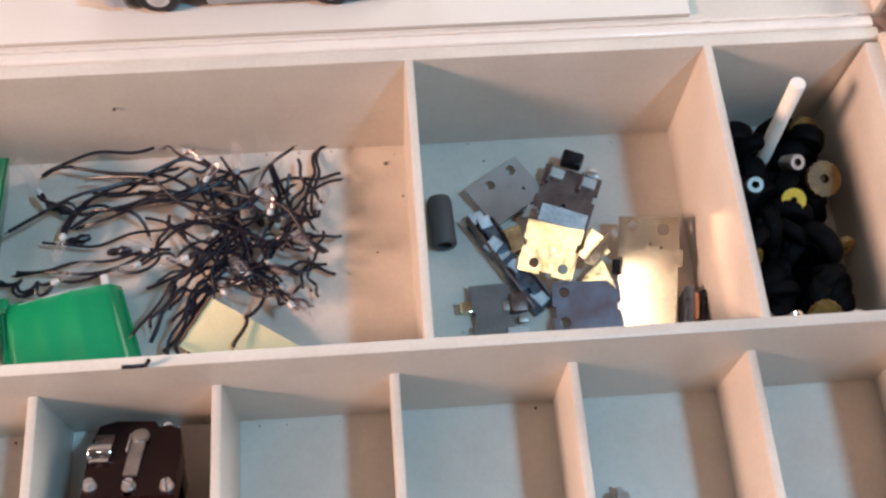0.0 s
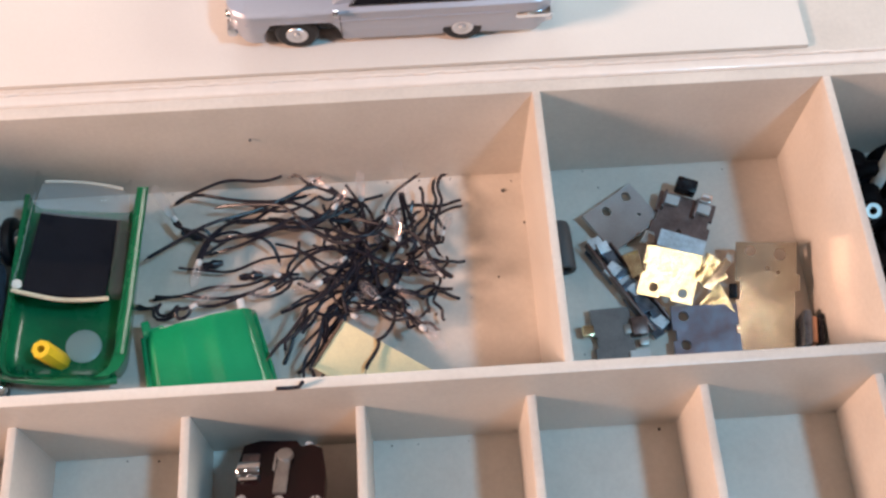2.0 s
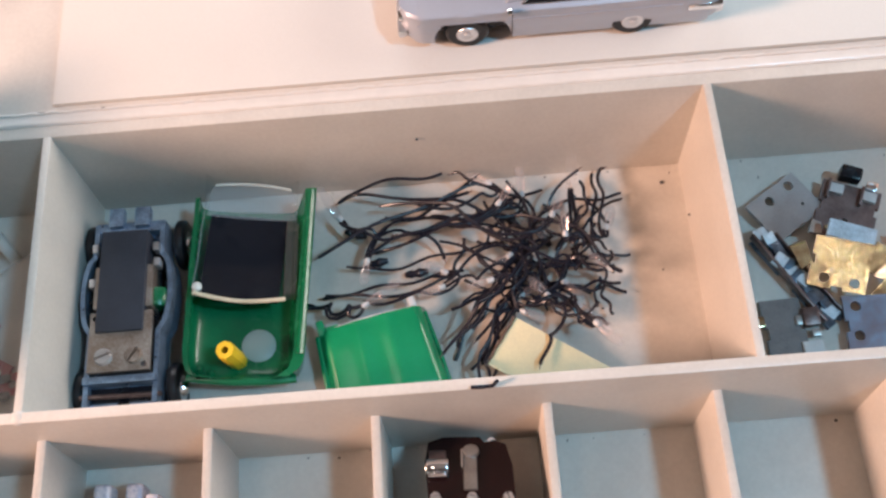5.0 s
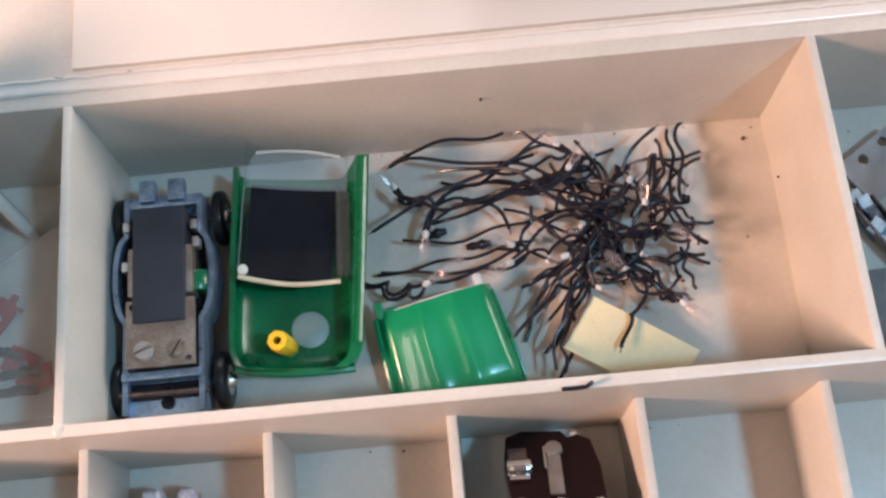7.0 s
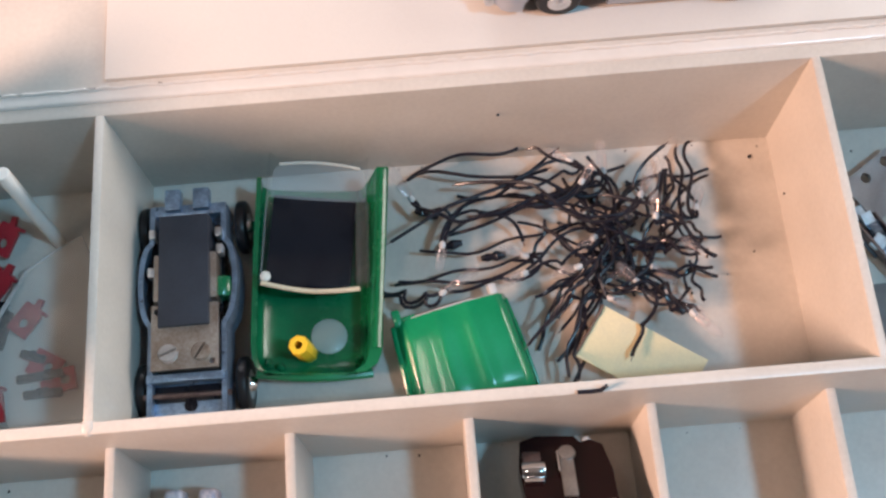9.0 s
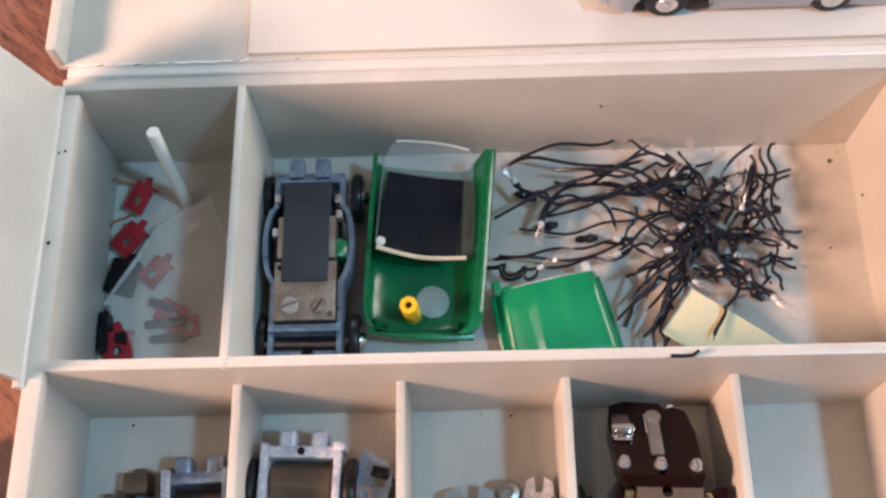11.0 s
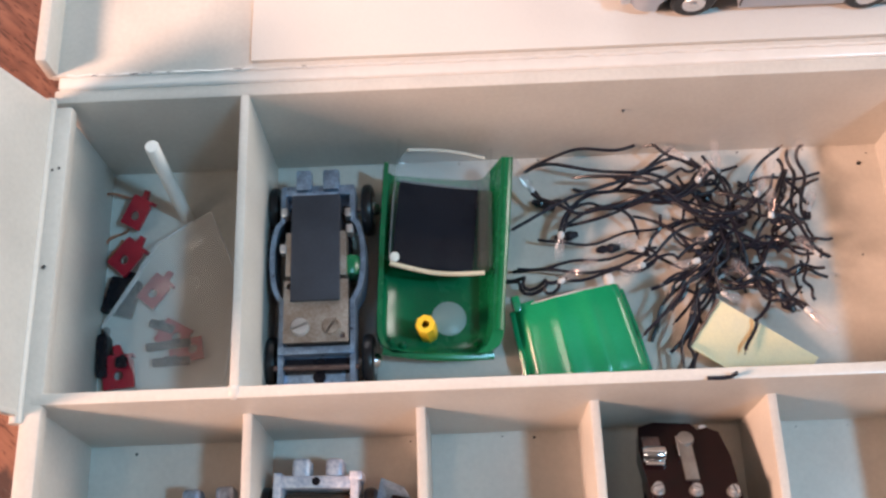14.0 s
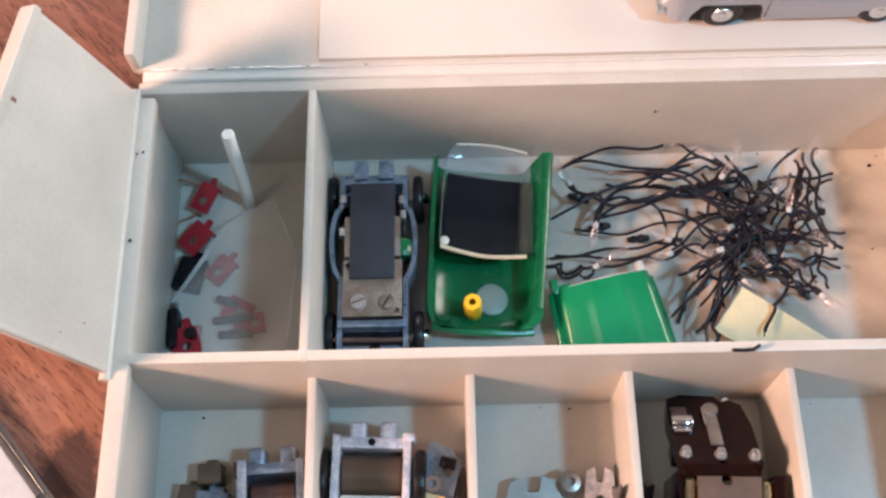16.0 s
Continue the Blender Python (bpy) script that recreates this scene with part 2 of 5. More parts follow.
# ---- more materials ----
TIN = surface("dull_tin", (0.42, 0.40, 0.38), 0.42, 0.9, vary=0.25, patch=0.004, bump=0.1)
BRASS = surface("worn_brass", (0.97, 0.84, 0.54), 0.19, 0.95, vary=0.2, grain=0.0012, patch=0.003, bump=0.4, dirt=(0.62, 0.45, 0.27))
PALE_BRASS = surface("pale_smooth_brass", (0.95, 0.82, 0.62), 0.2, 0.9, vary=0.16, patch=0.009, bump=0.05, dirt=(0.74, 0.56, 0.42))
NICKEL = surface("grey_nickel_plate", (0.40, 0.36, 0.35), 0.40, 0.75, vary=0.15, patch=0.005, bump=0.1)
DARK_STEEL = surface("dark_oxidised_steel", (0.21, 0.15, 0.14), 0.4, 0.9, vary=0.4, patch=0.003, bump=0.5)
RUSTY = surface("brown_stained_tin", (0.42, 0.37, 0.33), 0.42, 0.7, vary=0.3, patch=0.005, bump=0.15, dirt=(0.22, 0.15, 0.11))
HEAT_BLUE = surface("heat_blued_purple_steel", (0.25, 0.29, 0.37), 0.36, 0.85, vary=0.3, grain=0.002, patch=0.007, bump=0.3, dirt=(0.30, 0.21, 0.23))
STRIP_STEEL = surface("blue_black_strip_steel", (0.17, 0.22, 0.29), 0.32, 0.8, vary=0.4, patch=0.003, bump=0.4, dirt=(0.06, 0.07, 0.09))
WORN_WHITE = surface("worn_whitish_casting", (0.76, 0.73, 0.75), 0.42, 0.25, vary=0.2, grain=0.001, patch=0.004, bump=0.3, dirt=(0.26, 0.33, 0.47))
SILVER = surface("bare_silver_metal", (0.72, 0.72, 0.74), 0.34, 0.9, vary=0.18, patch=0.004, bump=0.12)
CHROME = surface("bright_chrome", (0.85, 0.85, 0.86), 0.10, 1.0, vary=0.05, bump=0.02, rough_vary=0.05)
BLUE_GREY = surface("blue_grey_cast_metal", (0.29, 0.40, 0.55), 0.33, 0.7, vary=0.35, patch=0.003, bump=0.4, dirt=(0.13, 0.17, 0.24))
FERRITE = surface("dark_grey_ferrite", (0.036, 0.039, 0.052), 0.5, 0.0, spec=0.35, vary=0.25, patch=0.006, bump=0.08)
RUBBER = surface("black_rubber", (0.006, 0.006, 0.008), 0.36, spec=0.4, vary=0.3, patch=0.003)
# darker, duller copy of the rubber: the wheel pile's shade in its colour
SHADED_RUBBER = surface("shaded_black_rubber", (0.003, 0.003, 0.004), 0.6, spec=0.06, vary=0.3, patch=0.003, bump=0.2)
BLACK = surface("black_plastic", (0.005, 0.005, 0.009), 0.28, spec=0.3, vary=0.3, patch=0.004)
WIRE = surface("black_wire_insulation", (0.009, 0.009, 0.018), 0.32, spec=0.5, vary=0.4, patch=0.002)
NAVY = surface("navy_black_lining", (0.003, 0.003, 0.008), 0.3, spec=0.1, vary=0.2, patch=0.006)
CHARCOAL = surface("charcoal_plastic", (0.055, 0.055, 0.058), 0.6, vary=0.2, patch=0.004)
GREEN = surface("glossy_green_plastic", (0.004, 0.135, 0.050), 0.24, vary=0.3, patch=0.007, bump=0.09, coat=0.12, rough_vary=0.2, dirt=(0.003, 0.11, 0.046))
HOOD_GREEN = surface("bright_green_plastic", (0.006, 0.25, 0.10), 0.24, vary=0.14, patch=0.010, bump=0.06, coat=0.15, rough_vary=0.1)
YELLOW = surface("yellow_plastic", (0.78, 0.50, 0.025), 0.42, vary=0.2, patch=0.004)
# much darker than YELLOW, mottled towards near-black brown
DARK_AMBER = surface("dark_amber_plastic", (0.20, 0.11, 0.015), 0.45, vary=0.4, patch=0.002, dirt=(0.05, 0.03, 0.01))
RED = surface("red_plastic", (0.33, 0.005, 0.020), 0.35, vary=0.2, patch=0.004)
FROST = surface("frosted_glue_white", (0.62, 0.64, 0.60), 0.4, vary=0.15, patch=0.003)
STICK = surface("white_paper_stick", (0.80, 0.77, 0.72), 0.6, vary=0.06, patch=0.006)
CREAM_EDGE = surface("yellowed_clear_edge", (0.62, 0.56, 0.42), 0.3, vary=0.25, patch=0.003)
PAPER = surface("yellowed_tape", (0.78, 0.66, 0.38), 0.5, vary=0.14, patch=0.008)
BAKELITE = surface("dark_brown_bakelite", (0.012, 0.003, 0.0035), 0.15, spec=0.3, rough_vary=0.06, vary=0.4, patch=0.006, bump=0.06)
FIBRE = surface("brown_fibre_board", (0.12, 0.075, 0.05), 0.4, vary=0.25, patch=0.005)
CAR_PAINT = surface("silver_blue_car_paint", (0.42, 0.45, 0.52), 0.34, 0.3, vary=0.05, patch=0.02, bump=0.0, coat=0.3)
FIBRE_GREY = surface("grey_fibre_board", (0.15, 0.14, 0.14), 0.5, vary=0.3, patch=0.004, bump=0.2)
PALE_STEEL = surface("blue_white_steel", (0.58, 0.64, 0.70), 0.5, 0.35, vary=0.4, patch=0.003, bump=0.3)
RED_INK = surface("faded_red_ink", (0.55, 0.13, 0.13), 0.7, vary=0.2, patch=0.002)
COPPER = surface("copper_wire", (0.75, 0.42, 0.28), 0.35, 1.0)
LEAD_IN = surface("pale_lead_in_wire", (0.78, 0.62, 0.58), 0.3, 1.0)
PALE = surface("pale_grey_plastic", (0.52, 0.54, 0.55), 0.35, vary=0.1, patch=0.003)


def film():
    m, n, l, b = nodes_of("thin_polythene_film")
    b.inputs["Base Color"].default_value = (0.66, 0.60, 0.56, 1)
    b.inputs["Roughness"].default_value = 0.22
    tex = n.new("ShaderNodeTexNoise")
    tex.inputs["Scale"].default_value, tex.inputs["Detail"].default_value = 160, 4
    rr = n.new("ShaderNodeMapRange")
    rr.inputs[3].default_value, rr.inputs[4].default_value = 0.20, 0.46
    l.new(tex.outputs[0], rr.inputs[0])
    l.new(rr.outputs[0], b.inputs["Alpha"])
    return m


FILM = film()
FOLD = surface("doubled_polythene_fold", (0.60, 0.60, 0.60), 0.2, vary=0.3, patch=0.004, coat=0.6)


def glossy_clear(name, colour, alpha, rough):
    """Thin clear styrene: a tinted see-through sheet with a sharp gloss."""
    m, n, l, b = nodes_of(name)
    b.inputs["Base Color"].default_value = (*colour, 1)
    b.inputs["Roughness"].default_value = rough
    b.inputs["Alpha"].default_value = alpha
    b.inputs["Coat Weight"].default_value = 0.9
    return m


SMOKE = glossy_clear("glossy_clear_styrene", (0.10, 0.12, 0.14), 0.05, 0.05)
# pale bluish tint stands in for highlights on the clear plastic
SHINE = glossy_clear("shine_tinted_clear_styrene", (0.50, 0.60, 0.66), 0.14, 0.05)
GLASS = glossy_clear("bulb_glass", (0.60, 0.53, 0.53), 0.06, 0.015)
PILLAR = glossy_clear("smoky_clear_styrene", (0.17, 0.17, 0.15), 0.30, 0.08)
# for the glue disc and for the modelled glint on the dome
CLOUDY = glossy_clear("cloudy_white_glue_and_glint", (0.66, 0.72, 0.69), 0.55, 0.35)


# ---- shapes ----
def lathe(profile, segments=20, axis="z", bm=None, at=(0, 0, 0)):
    """Turns (radius, height) pairs round an axis; ends at radius 0 close the form."""
    bm = bm or bmesh.new()
    rings = []
    for r, h in profile:
        ring = []
        for k in range(1 if r == 0 else segments):
            a = 2 * math.pi * k / segments
            p = Vector((r * math.cos(a), r * math.sin(a), h))
            if axis == "x":
                p = Vector((p.z, p.x, p.y))
            elif axis == "y":
                p = Vector((p.x, p.z, p.y))
            ring.append(bm.verts.new(p + Vector(at)))
        rings.append(ring)
    for a, b in zip(rings, rings[1:]):
        for k in range(segments):
            j = (k + 1) % segments
            loop = [a[k % len(a)], a[j % len(a)], b[j % len(b)], b[k % len(b)]]
            loop = list(dict.fromkeys(loop))
            if len(loop) > 2:
                bm.faces.new(loop)
    return bm


def loft(loops, bm=None, cap=True):
    """Skins closed loops with equal counts of points."""
    bm = bm or bmesh.new()
    rows = [[bm.verts.new(p) for p in loop] for loop in loops]
    n = len(rows[0])
    for a, b in zip(rows, rows[1:]):
        for k in range(n):
            bm.faces.new((a[k], a[(k + 1) % n], b[(k + 1) % n], b[k]))
    if cap:
        bm.faces.new(rows[0][::-1])
        bm.faces.new(rows[-1])
    return bm


def tube(points, radius, sides=7, bm=None):
    """A round wire through the points."""
    pts = [Vector(p) for p in points]
    loops = []
    up = Vector((0.123, 0.2, 1)).normalized()
    for k, p in enumerate(pts):
        d = (pts[min(k + 1, len(pts) - 1)] - pts[max(k - 1, 0)]).normalized()
        s = d.cross(up).normalized()
        u = s.cross(d)
        loops.append([p + radius * (math.cos(2 * math.pi * j / sides) * s + math.sin(2 * math.pi * j / sides) * u) for j in range(sides)])
    return loft(loops, bm)


def bezier(a, b, c, d, steps=14):
    a, b, c, d = Vector(a), Vector(b), Vector(c), Vector(d)
    out = []
    for k in range(steps + 1):
        t = k / steps
        out.append((1 - t) ** 3 * a + 3 * t * (1 - t) ** 2 * b + 3 * t * t * (1 - t) * c + t**3 * d)
    return out


def sheet_metal(outline, holes, thick, bend=0.0):
    """A flat plate of an outline with round holes (x, y, radius) through it; bend lifts it along x."""
    bm = bmesh.new()
    loops = [outline] + [[(x + r * math.cos(2 * math.pi * k / 14), y + r * math.sin(2 * math.pi * k / 14)) for k in range(14)] for x, y, r in holes]
    for loop in loops:
        vs = [bm.verts.new((x, y, 0)) for x, y in loop]
        for a, b in zip(vs, vs[1:] + vs[:1]):
            bm.edges.new((a, b))
    bmesh.ops.triangle_fill(bm, edges=bm.edges[:], use_beauty=True, use_dissolve=False)
    up = bmesh.ops.extrude_face_region(bm, geom=bm.faces[:])
    bmesh.ops.translate(bm, vec=(0, 0, thick), verts=[v for v in up["geom"] if isinstance(v, bmesh.types.BMVert)])
    for v in bm.verts:
        v.co.z += bend * v.co.x * v.co.x
    return bm


def ribbon(path, thick, z0, z1, bm=None):
    """An upright strip of metal along a path in plan."""
    pts = [Vector((x, y, 0)) for x, y in path]
    loops = []
    for k, p in enumerate(pts):
        d = (pts[min(k + 1, len(pts) - 1)] - pts[max(k - 1, 0)]).normalized()
        s = Vector((d.y, -d.x, 0)) * thick / 2
        loops.append([p - s + Vector((0, 0, z0)), p + s + Vector((0, 0, z0)), p + s + Vector((0, 0, z1)), p - s + Vector((0, 0, z1))])
    return loft(loops, bm)


def rectangle(w, h):
    return [(-w / 2, -h / 2), (w / 2, -h / 2), (w / 2, h / 2), (-w / 2, h / 2)]


def half_disc(r, gap, z0, z1, turn, sign, bm):
    """One side of a slotted screw head."""
    a0 = math.asin(gap / 2 / r)
    arc = [(sign * r * math.cos(a), r * math.sin(a)) for a in np.linspace(-math.pi / 2 + a0, math.pi / 2 - a0, 12)]
    arc = [(max(x * sign, gap / 2) * sign, y) for x, y in arc]
    c, s = math.cos(turn), math.sin(turn)
    low = [Vector((x * c - y * s, x * s + y * c, z0)) for x, y in arc]
    top = [Vector((p.x * 0.86, p.y * 0.86, z1)) for p in low]
    mid = [Vector((p.x, p.y, z0 + (z1 - z0) * 0.55)) for p in low]
    return loft([low, mid, top], bm)


def screw(parent, x, y, z, r, turn=0.3, material=None, name="screw"):
    bm = lathe([(0, -0.9), (r, -0.9), (r, -0.4), (0, -0.4)], 18)
    for sign in (-1, 1):
        half_disc(r, r * 0.3, -0.4, 1.1, turn, sign, bm)
    ob = part(name, bm, material or SILVER, parent, "slotted screw")
    ob.matrix_basis = pose(x * MM, y * MM, z * MM)
    return ob


def wheel(parent, x, y, z, r, width, hub=None, name="wheel", rubber=None):
    """A small tyre on a plated rim, its axle along x."""
    w = width / 2
    tyre = part(name, lathe([(r * 0.52, -w), (r * 0.86, -w), (r * 0.97, -w * 0.7), (r, -w * 0.2), (r, w * 0.2), (r * 0.97, w * 0.7), (r * 0.86, w), (r * 0.52, w), (r * 0.52, -w)], 22, "x"), rubber or RUBBER, parent)
    tyre.matrix_basis = pose(x * MM, y * MM, z * MM)
    part("rim", lathe([(0, -w * 0.7), (r * 0.3, -w * 0.7), (r * 0.5, -w * 1.04), (r * 0.55, -w * 0.95), (r * 0.55, w * 0.95), (r * 0.5, w * 1.04), (r * 0.3, w * 0.7), (0, w * 0.7)], 18, "x"), hub or SILVER, tyre)
    return tyre


# ---- wear on the box ----
def red_stroke(x, z, rise):
    pts = bezier((x - 3.4, 0, z - rise), (x - 1, 0, z - rise * 0.2), (x + 1, 0, z + 0.1), (x + 3.4, 0, z + rise), 8)
    lean = 2.4 / 40
    bm = tube([(p.x, -1.2 - lean * (RIM - p.z), p.z) for p in pts], 0.24, 5)
    part("pen_mark", bm, RED_INK, parts_box, "faded red pen stroke")


red_stroke(66.2, 37.6, 0.9)
red_stroke(190.8, 39.4, -0.3)


def speck(x, y, z, r):
    bm = bmesh.new()
    bmesh.ops.create_icosphere(bm, subdivisions=1, radius=r)
    for v in bm.verts:
        v.co *= 0.7 + 0.6 * random.random()
    ob = part("speck", bm, BLACK, parts_box, "dark speck of dirt")
    ob.matrix_basis = pose(x * MM, y * MM, z * MM)


for sx, sy, sz, sr in ((162.4, 66.8, 3.3, 0.6), (94.3, 72.5, 28.9, 0.4), (-45.1, 30.8, 43.2, 0.5), (-45.6, 55.5, 43.1, 0.35), (-44.0, 56, 43.2, 0.35), (166.6, 52, 12, 0.35), (141, 30, 3.2, 0.35), (196.5, -5.5, 3.2, 0.4), (159, 40, 3.2, 0.3), (190, 66, 3.2, 0.3), (68, -5.5, 3.2, 0.4), (60, -5.0, 3.2, 0.3), (-33, -6, 3.2, 0.4)):
    speck(sx, sy, sz, sr)


for k in range(26):
    fx = random.uniform(-40, 280)
    if min(abs(fx - d) for d in (0, 169.4, 244.6, 0.5, 40.5, 80.5, 121.2, 161.4, 202.5, 244.5)) > 3:
        speck(fx, *random.choice(((71.6, 3.2), (random.uniform(6, 70), 3.15), (-4.6, 3.2), (-5.4, 3.2))), random.uniform(0.12, 0.3))


def chips(x0, x1, count):
    """Dark worn nicks along the hinge."""
    for k in range(count):
        x = x0 + (x1 - x0) * random.random()
        w = 0.8 + 2.2 * random.random()
        pts = [(x - w, 80.3, RIM + 1.0), (x - w * 0.3, 80.2 + 0.25 * random.random(), RIM + 1.15), (x + w * 0.4, 80.3, RIM + 1.1), (x + w, 80.4, RIM + 1.0)]
        part("hinge_nick", tube(pts, 0.12 + 0.12 * random.random(), 5), CHARCOAL, parts_box, "dark nick in the hinge")


chips(-42, 18, 11)
tear = [(x, 80.35 + 0.35 * noise.noise(Vector((x * 0.3, 0, 0))), RIM + 0.9 + 0.35 * noise.noise(Vector((x * 0.45, 5, 0)))) for x in np.linspace(-44, 284, 300)]
part("hinge_tear", tube(tear, 0.42, 6), POLISHED, parts_box, "white torn ridge along the hinge")

# ---- toy car in the lid ----
def toy_car():
    car = thing("toy_car", "silver-blue 1960s toy saloon car with chrome wheels on the card sheet", "toy car", 93.3, 88.2, 45.95)
    L, W, R = 80.0, 30.0, 5.7
    axles = (16.4, 58.2)
    loops = []
    n = 81
    for k in range(n):
        x = L * k / (n - 1)
        nose = min(1, 0.72 + 0.28 * math.sqrt(min(1, x / 5))) * (1 if x < L - 4 else 1 - 0.10 * ((x - L + 4) / 4) ** 2)
        low = 2.3 + (1.4 if x < 3 or x > L - 3 else 0)
        for a in axles:
            d = abs(x - a) * (0.7 if a < 20 and x > a else 1.0)
            reach = R + 2.0 if a < 20 else R - 1.2
            if d < reach:
                low = max(low, (R if a < 20 else R - 4.2) + math.sqrt(reach**2 - d * d) * 0.9)
        top = 13.6 + 0.5 * math.sin(math.pi * x / L) + (1.0 * (x / L) ** 3)
        w = W / 2 * nose
        half = [(w * 0.93, low), (w * 0.985, max(low + 0.2, 6.2)), (w, max(low + 0.4, 8.2)), (w * 0.985, 10.2), (w, max(11.2, low + 0.6)), (w * 0.985, top - 0.6), (w * 0.93, top), (w * 0.5, top + 0.55)]
        loops.append([Vector((x, W / 2 + y, z)) for y, z in half] + [Vector((x, W / 2 - y, z)) for y, z in reversed(half)])
    part("body", loft(loops), CAR_PAINT, car, smooth=32)
    # cabin
    cab = []
    for x, w, z in ((26, 12.6, 14.0), (35, 10.6, 21.4), (40, 10.4, 22.2), (52, 10.2, 22.0), (56, 10.4, 21.0), (66, 12.4, 14.2)):
        cab.append([Vector((x, W / 2 + s * w * f, zz)) for s, f, zz in ((1, 1.12, 13.6), (1, 1.0, z), (1, 0.8, z + 0.5), (-1, 0.8, z + 0.5), (-1, 1.0, z), (-1, 1.12, 13.6))])
    cabin = part("cabin", loft(cab), CAR_PAINT, car)
    for s in (-1, 1):
        bm = loft([[Vector((x, W / 2 + s * y, z)) for x, y, z in ((30.5, 13.1 + o, 14.7), (61.0, 13.1 + o, 14.7), (55, 11.0 + o, 20.3), (36.5, 11.0 + o, 20.3))] for o in (-0.6, 0.25)])
        pane = part("side_window", bm, BLACK, cabin, "dark side window")
        ring = [(30.3, 13.2, 14.6), (61.2, 13.2, 14.6), (55.1, 11.1, 20.5), (36.4, 11.1, 20.5), (30.3, 13.2, 14.6)]
        part("window_trim", tube([(x, W / 2 + s * (y + 0.2), z) for x, y, z in ring], 0.32, 6), CHROME, pane, "bright window trim")
        part("door_line", block(27.6, 27.85, W / 2 + s * 14.72 - 0.3, W / 2 + s * 14.72 + 0.3, 4.6, 12.6, 0), CHARCOAL, car, "fine door gap", 0)
        part("side_moulding", tube([(4, W / 2 + s * 14.6, 10.5), (30, W / 2 + s * 14.95, 10.9), (70, W / 2 + s * 14.95, 11.3)], 0.28, 6), CAR_PAINT, car)
    part("mirror", lathe([(0, -0.9), (0.8, -0.6), (0.9, 0.5), (0, 0.7)], 10, "x", at=(27, -0.6, 14.6)), CHROME, car, "small chrome door mirror")
    for a in axles:
        for y in (2.3, W - 2.3):
            tyre = part("wheel", lathe([(2.8, -2.0), (4.8, -2.0), (R - 0.15, -1.3), (R, 0), (R - 0.15, 1.3), (4.8, 2.0), (2.8, 2.0), (2.8, -2.0)], 26, "y"), RUBBER, car)
            tyre.matrix_basis = pose(a * MM, y * MM, R * MM)
            part("hubcap", lathe([(0, -2.4), (0.6, -2.35), (1.0, -1.9), (1.9, -2.3), (2.7, -2.25), (2.9, -1.9), (2.9, 1.6), (1.7, 2.15), (0.6, 2.3), (0, 2.35)], 20, "y"), SILVER, tyre, "chrome hubcap")
        part("axle", tube([(a, 3, R), (a, W - 3, R)], 0.8), TIN, car)
    part("chassis_plate", block(5, L - 5, 3.5, W - 3.5, 3.4, 6.2, 0.5), BLACK, car)
    for x0, x1 in ((-1.1, 1.4), (L - 1.2, L + 1.3)):
        part("bumper", block(x0, x1, 1.5, W - 1.5, 4.6, 7.4, 0.8), SILVER, car, "chrome bumper")
    for y in (2.6, W - 2.6):
        part("tail_lamp", block(L - 8.5, L + 0.2, y - 2.9, y + 2.9, 8.6, 10.9, 0.6), CHROME, car, "bright ribbed tail trim")
        part("headlamp", lathe([(0, -0.9), (1.3, -0.7), (1.7, 0.4), (0, 0.6)], 14, "x", at=(0.2, y + (2 if y < 10 else -2), 10.2)), CHROME, car, "round chrome headlamp")


toy_car()

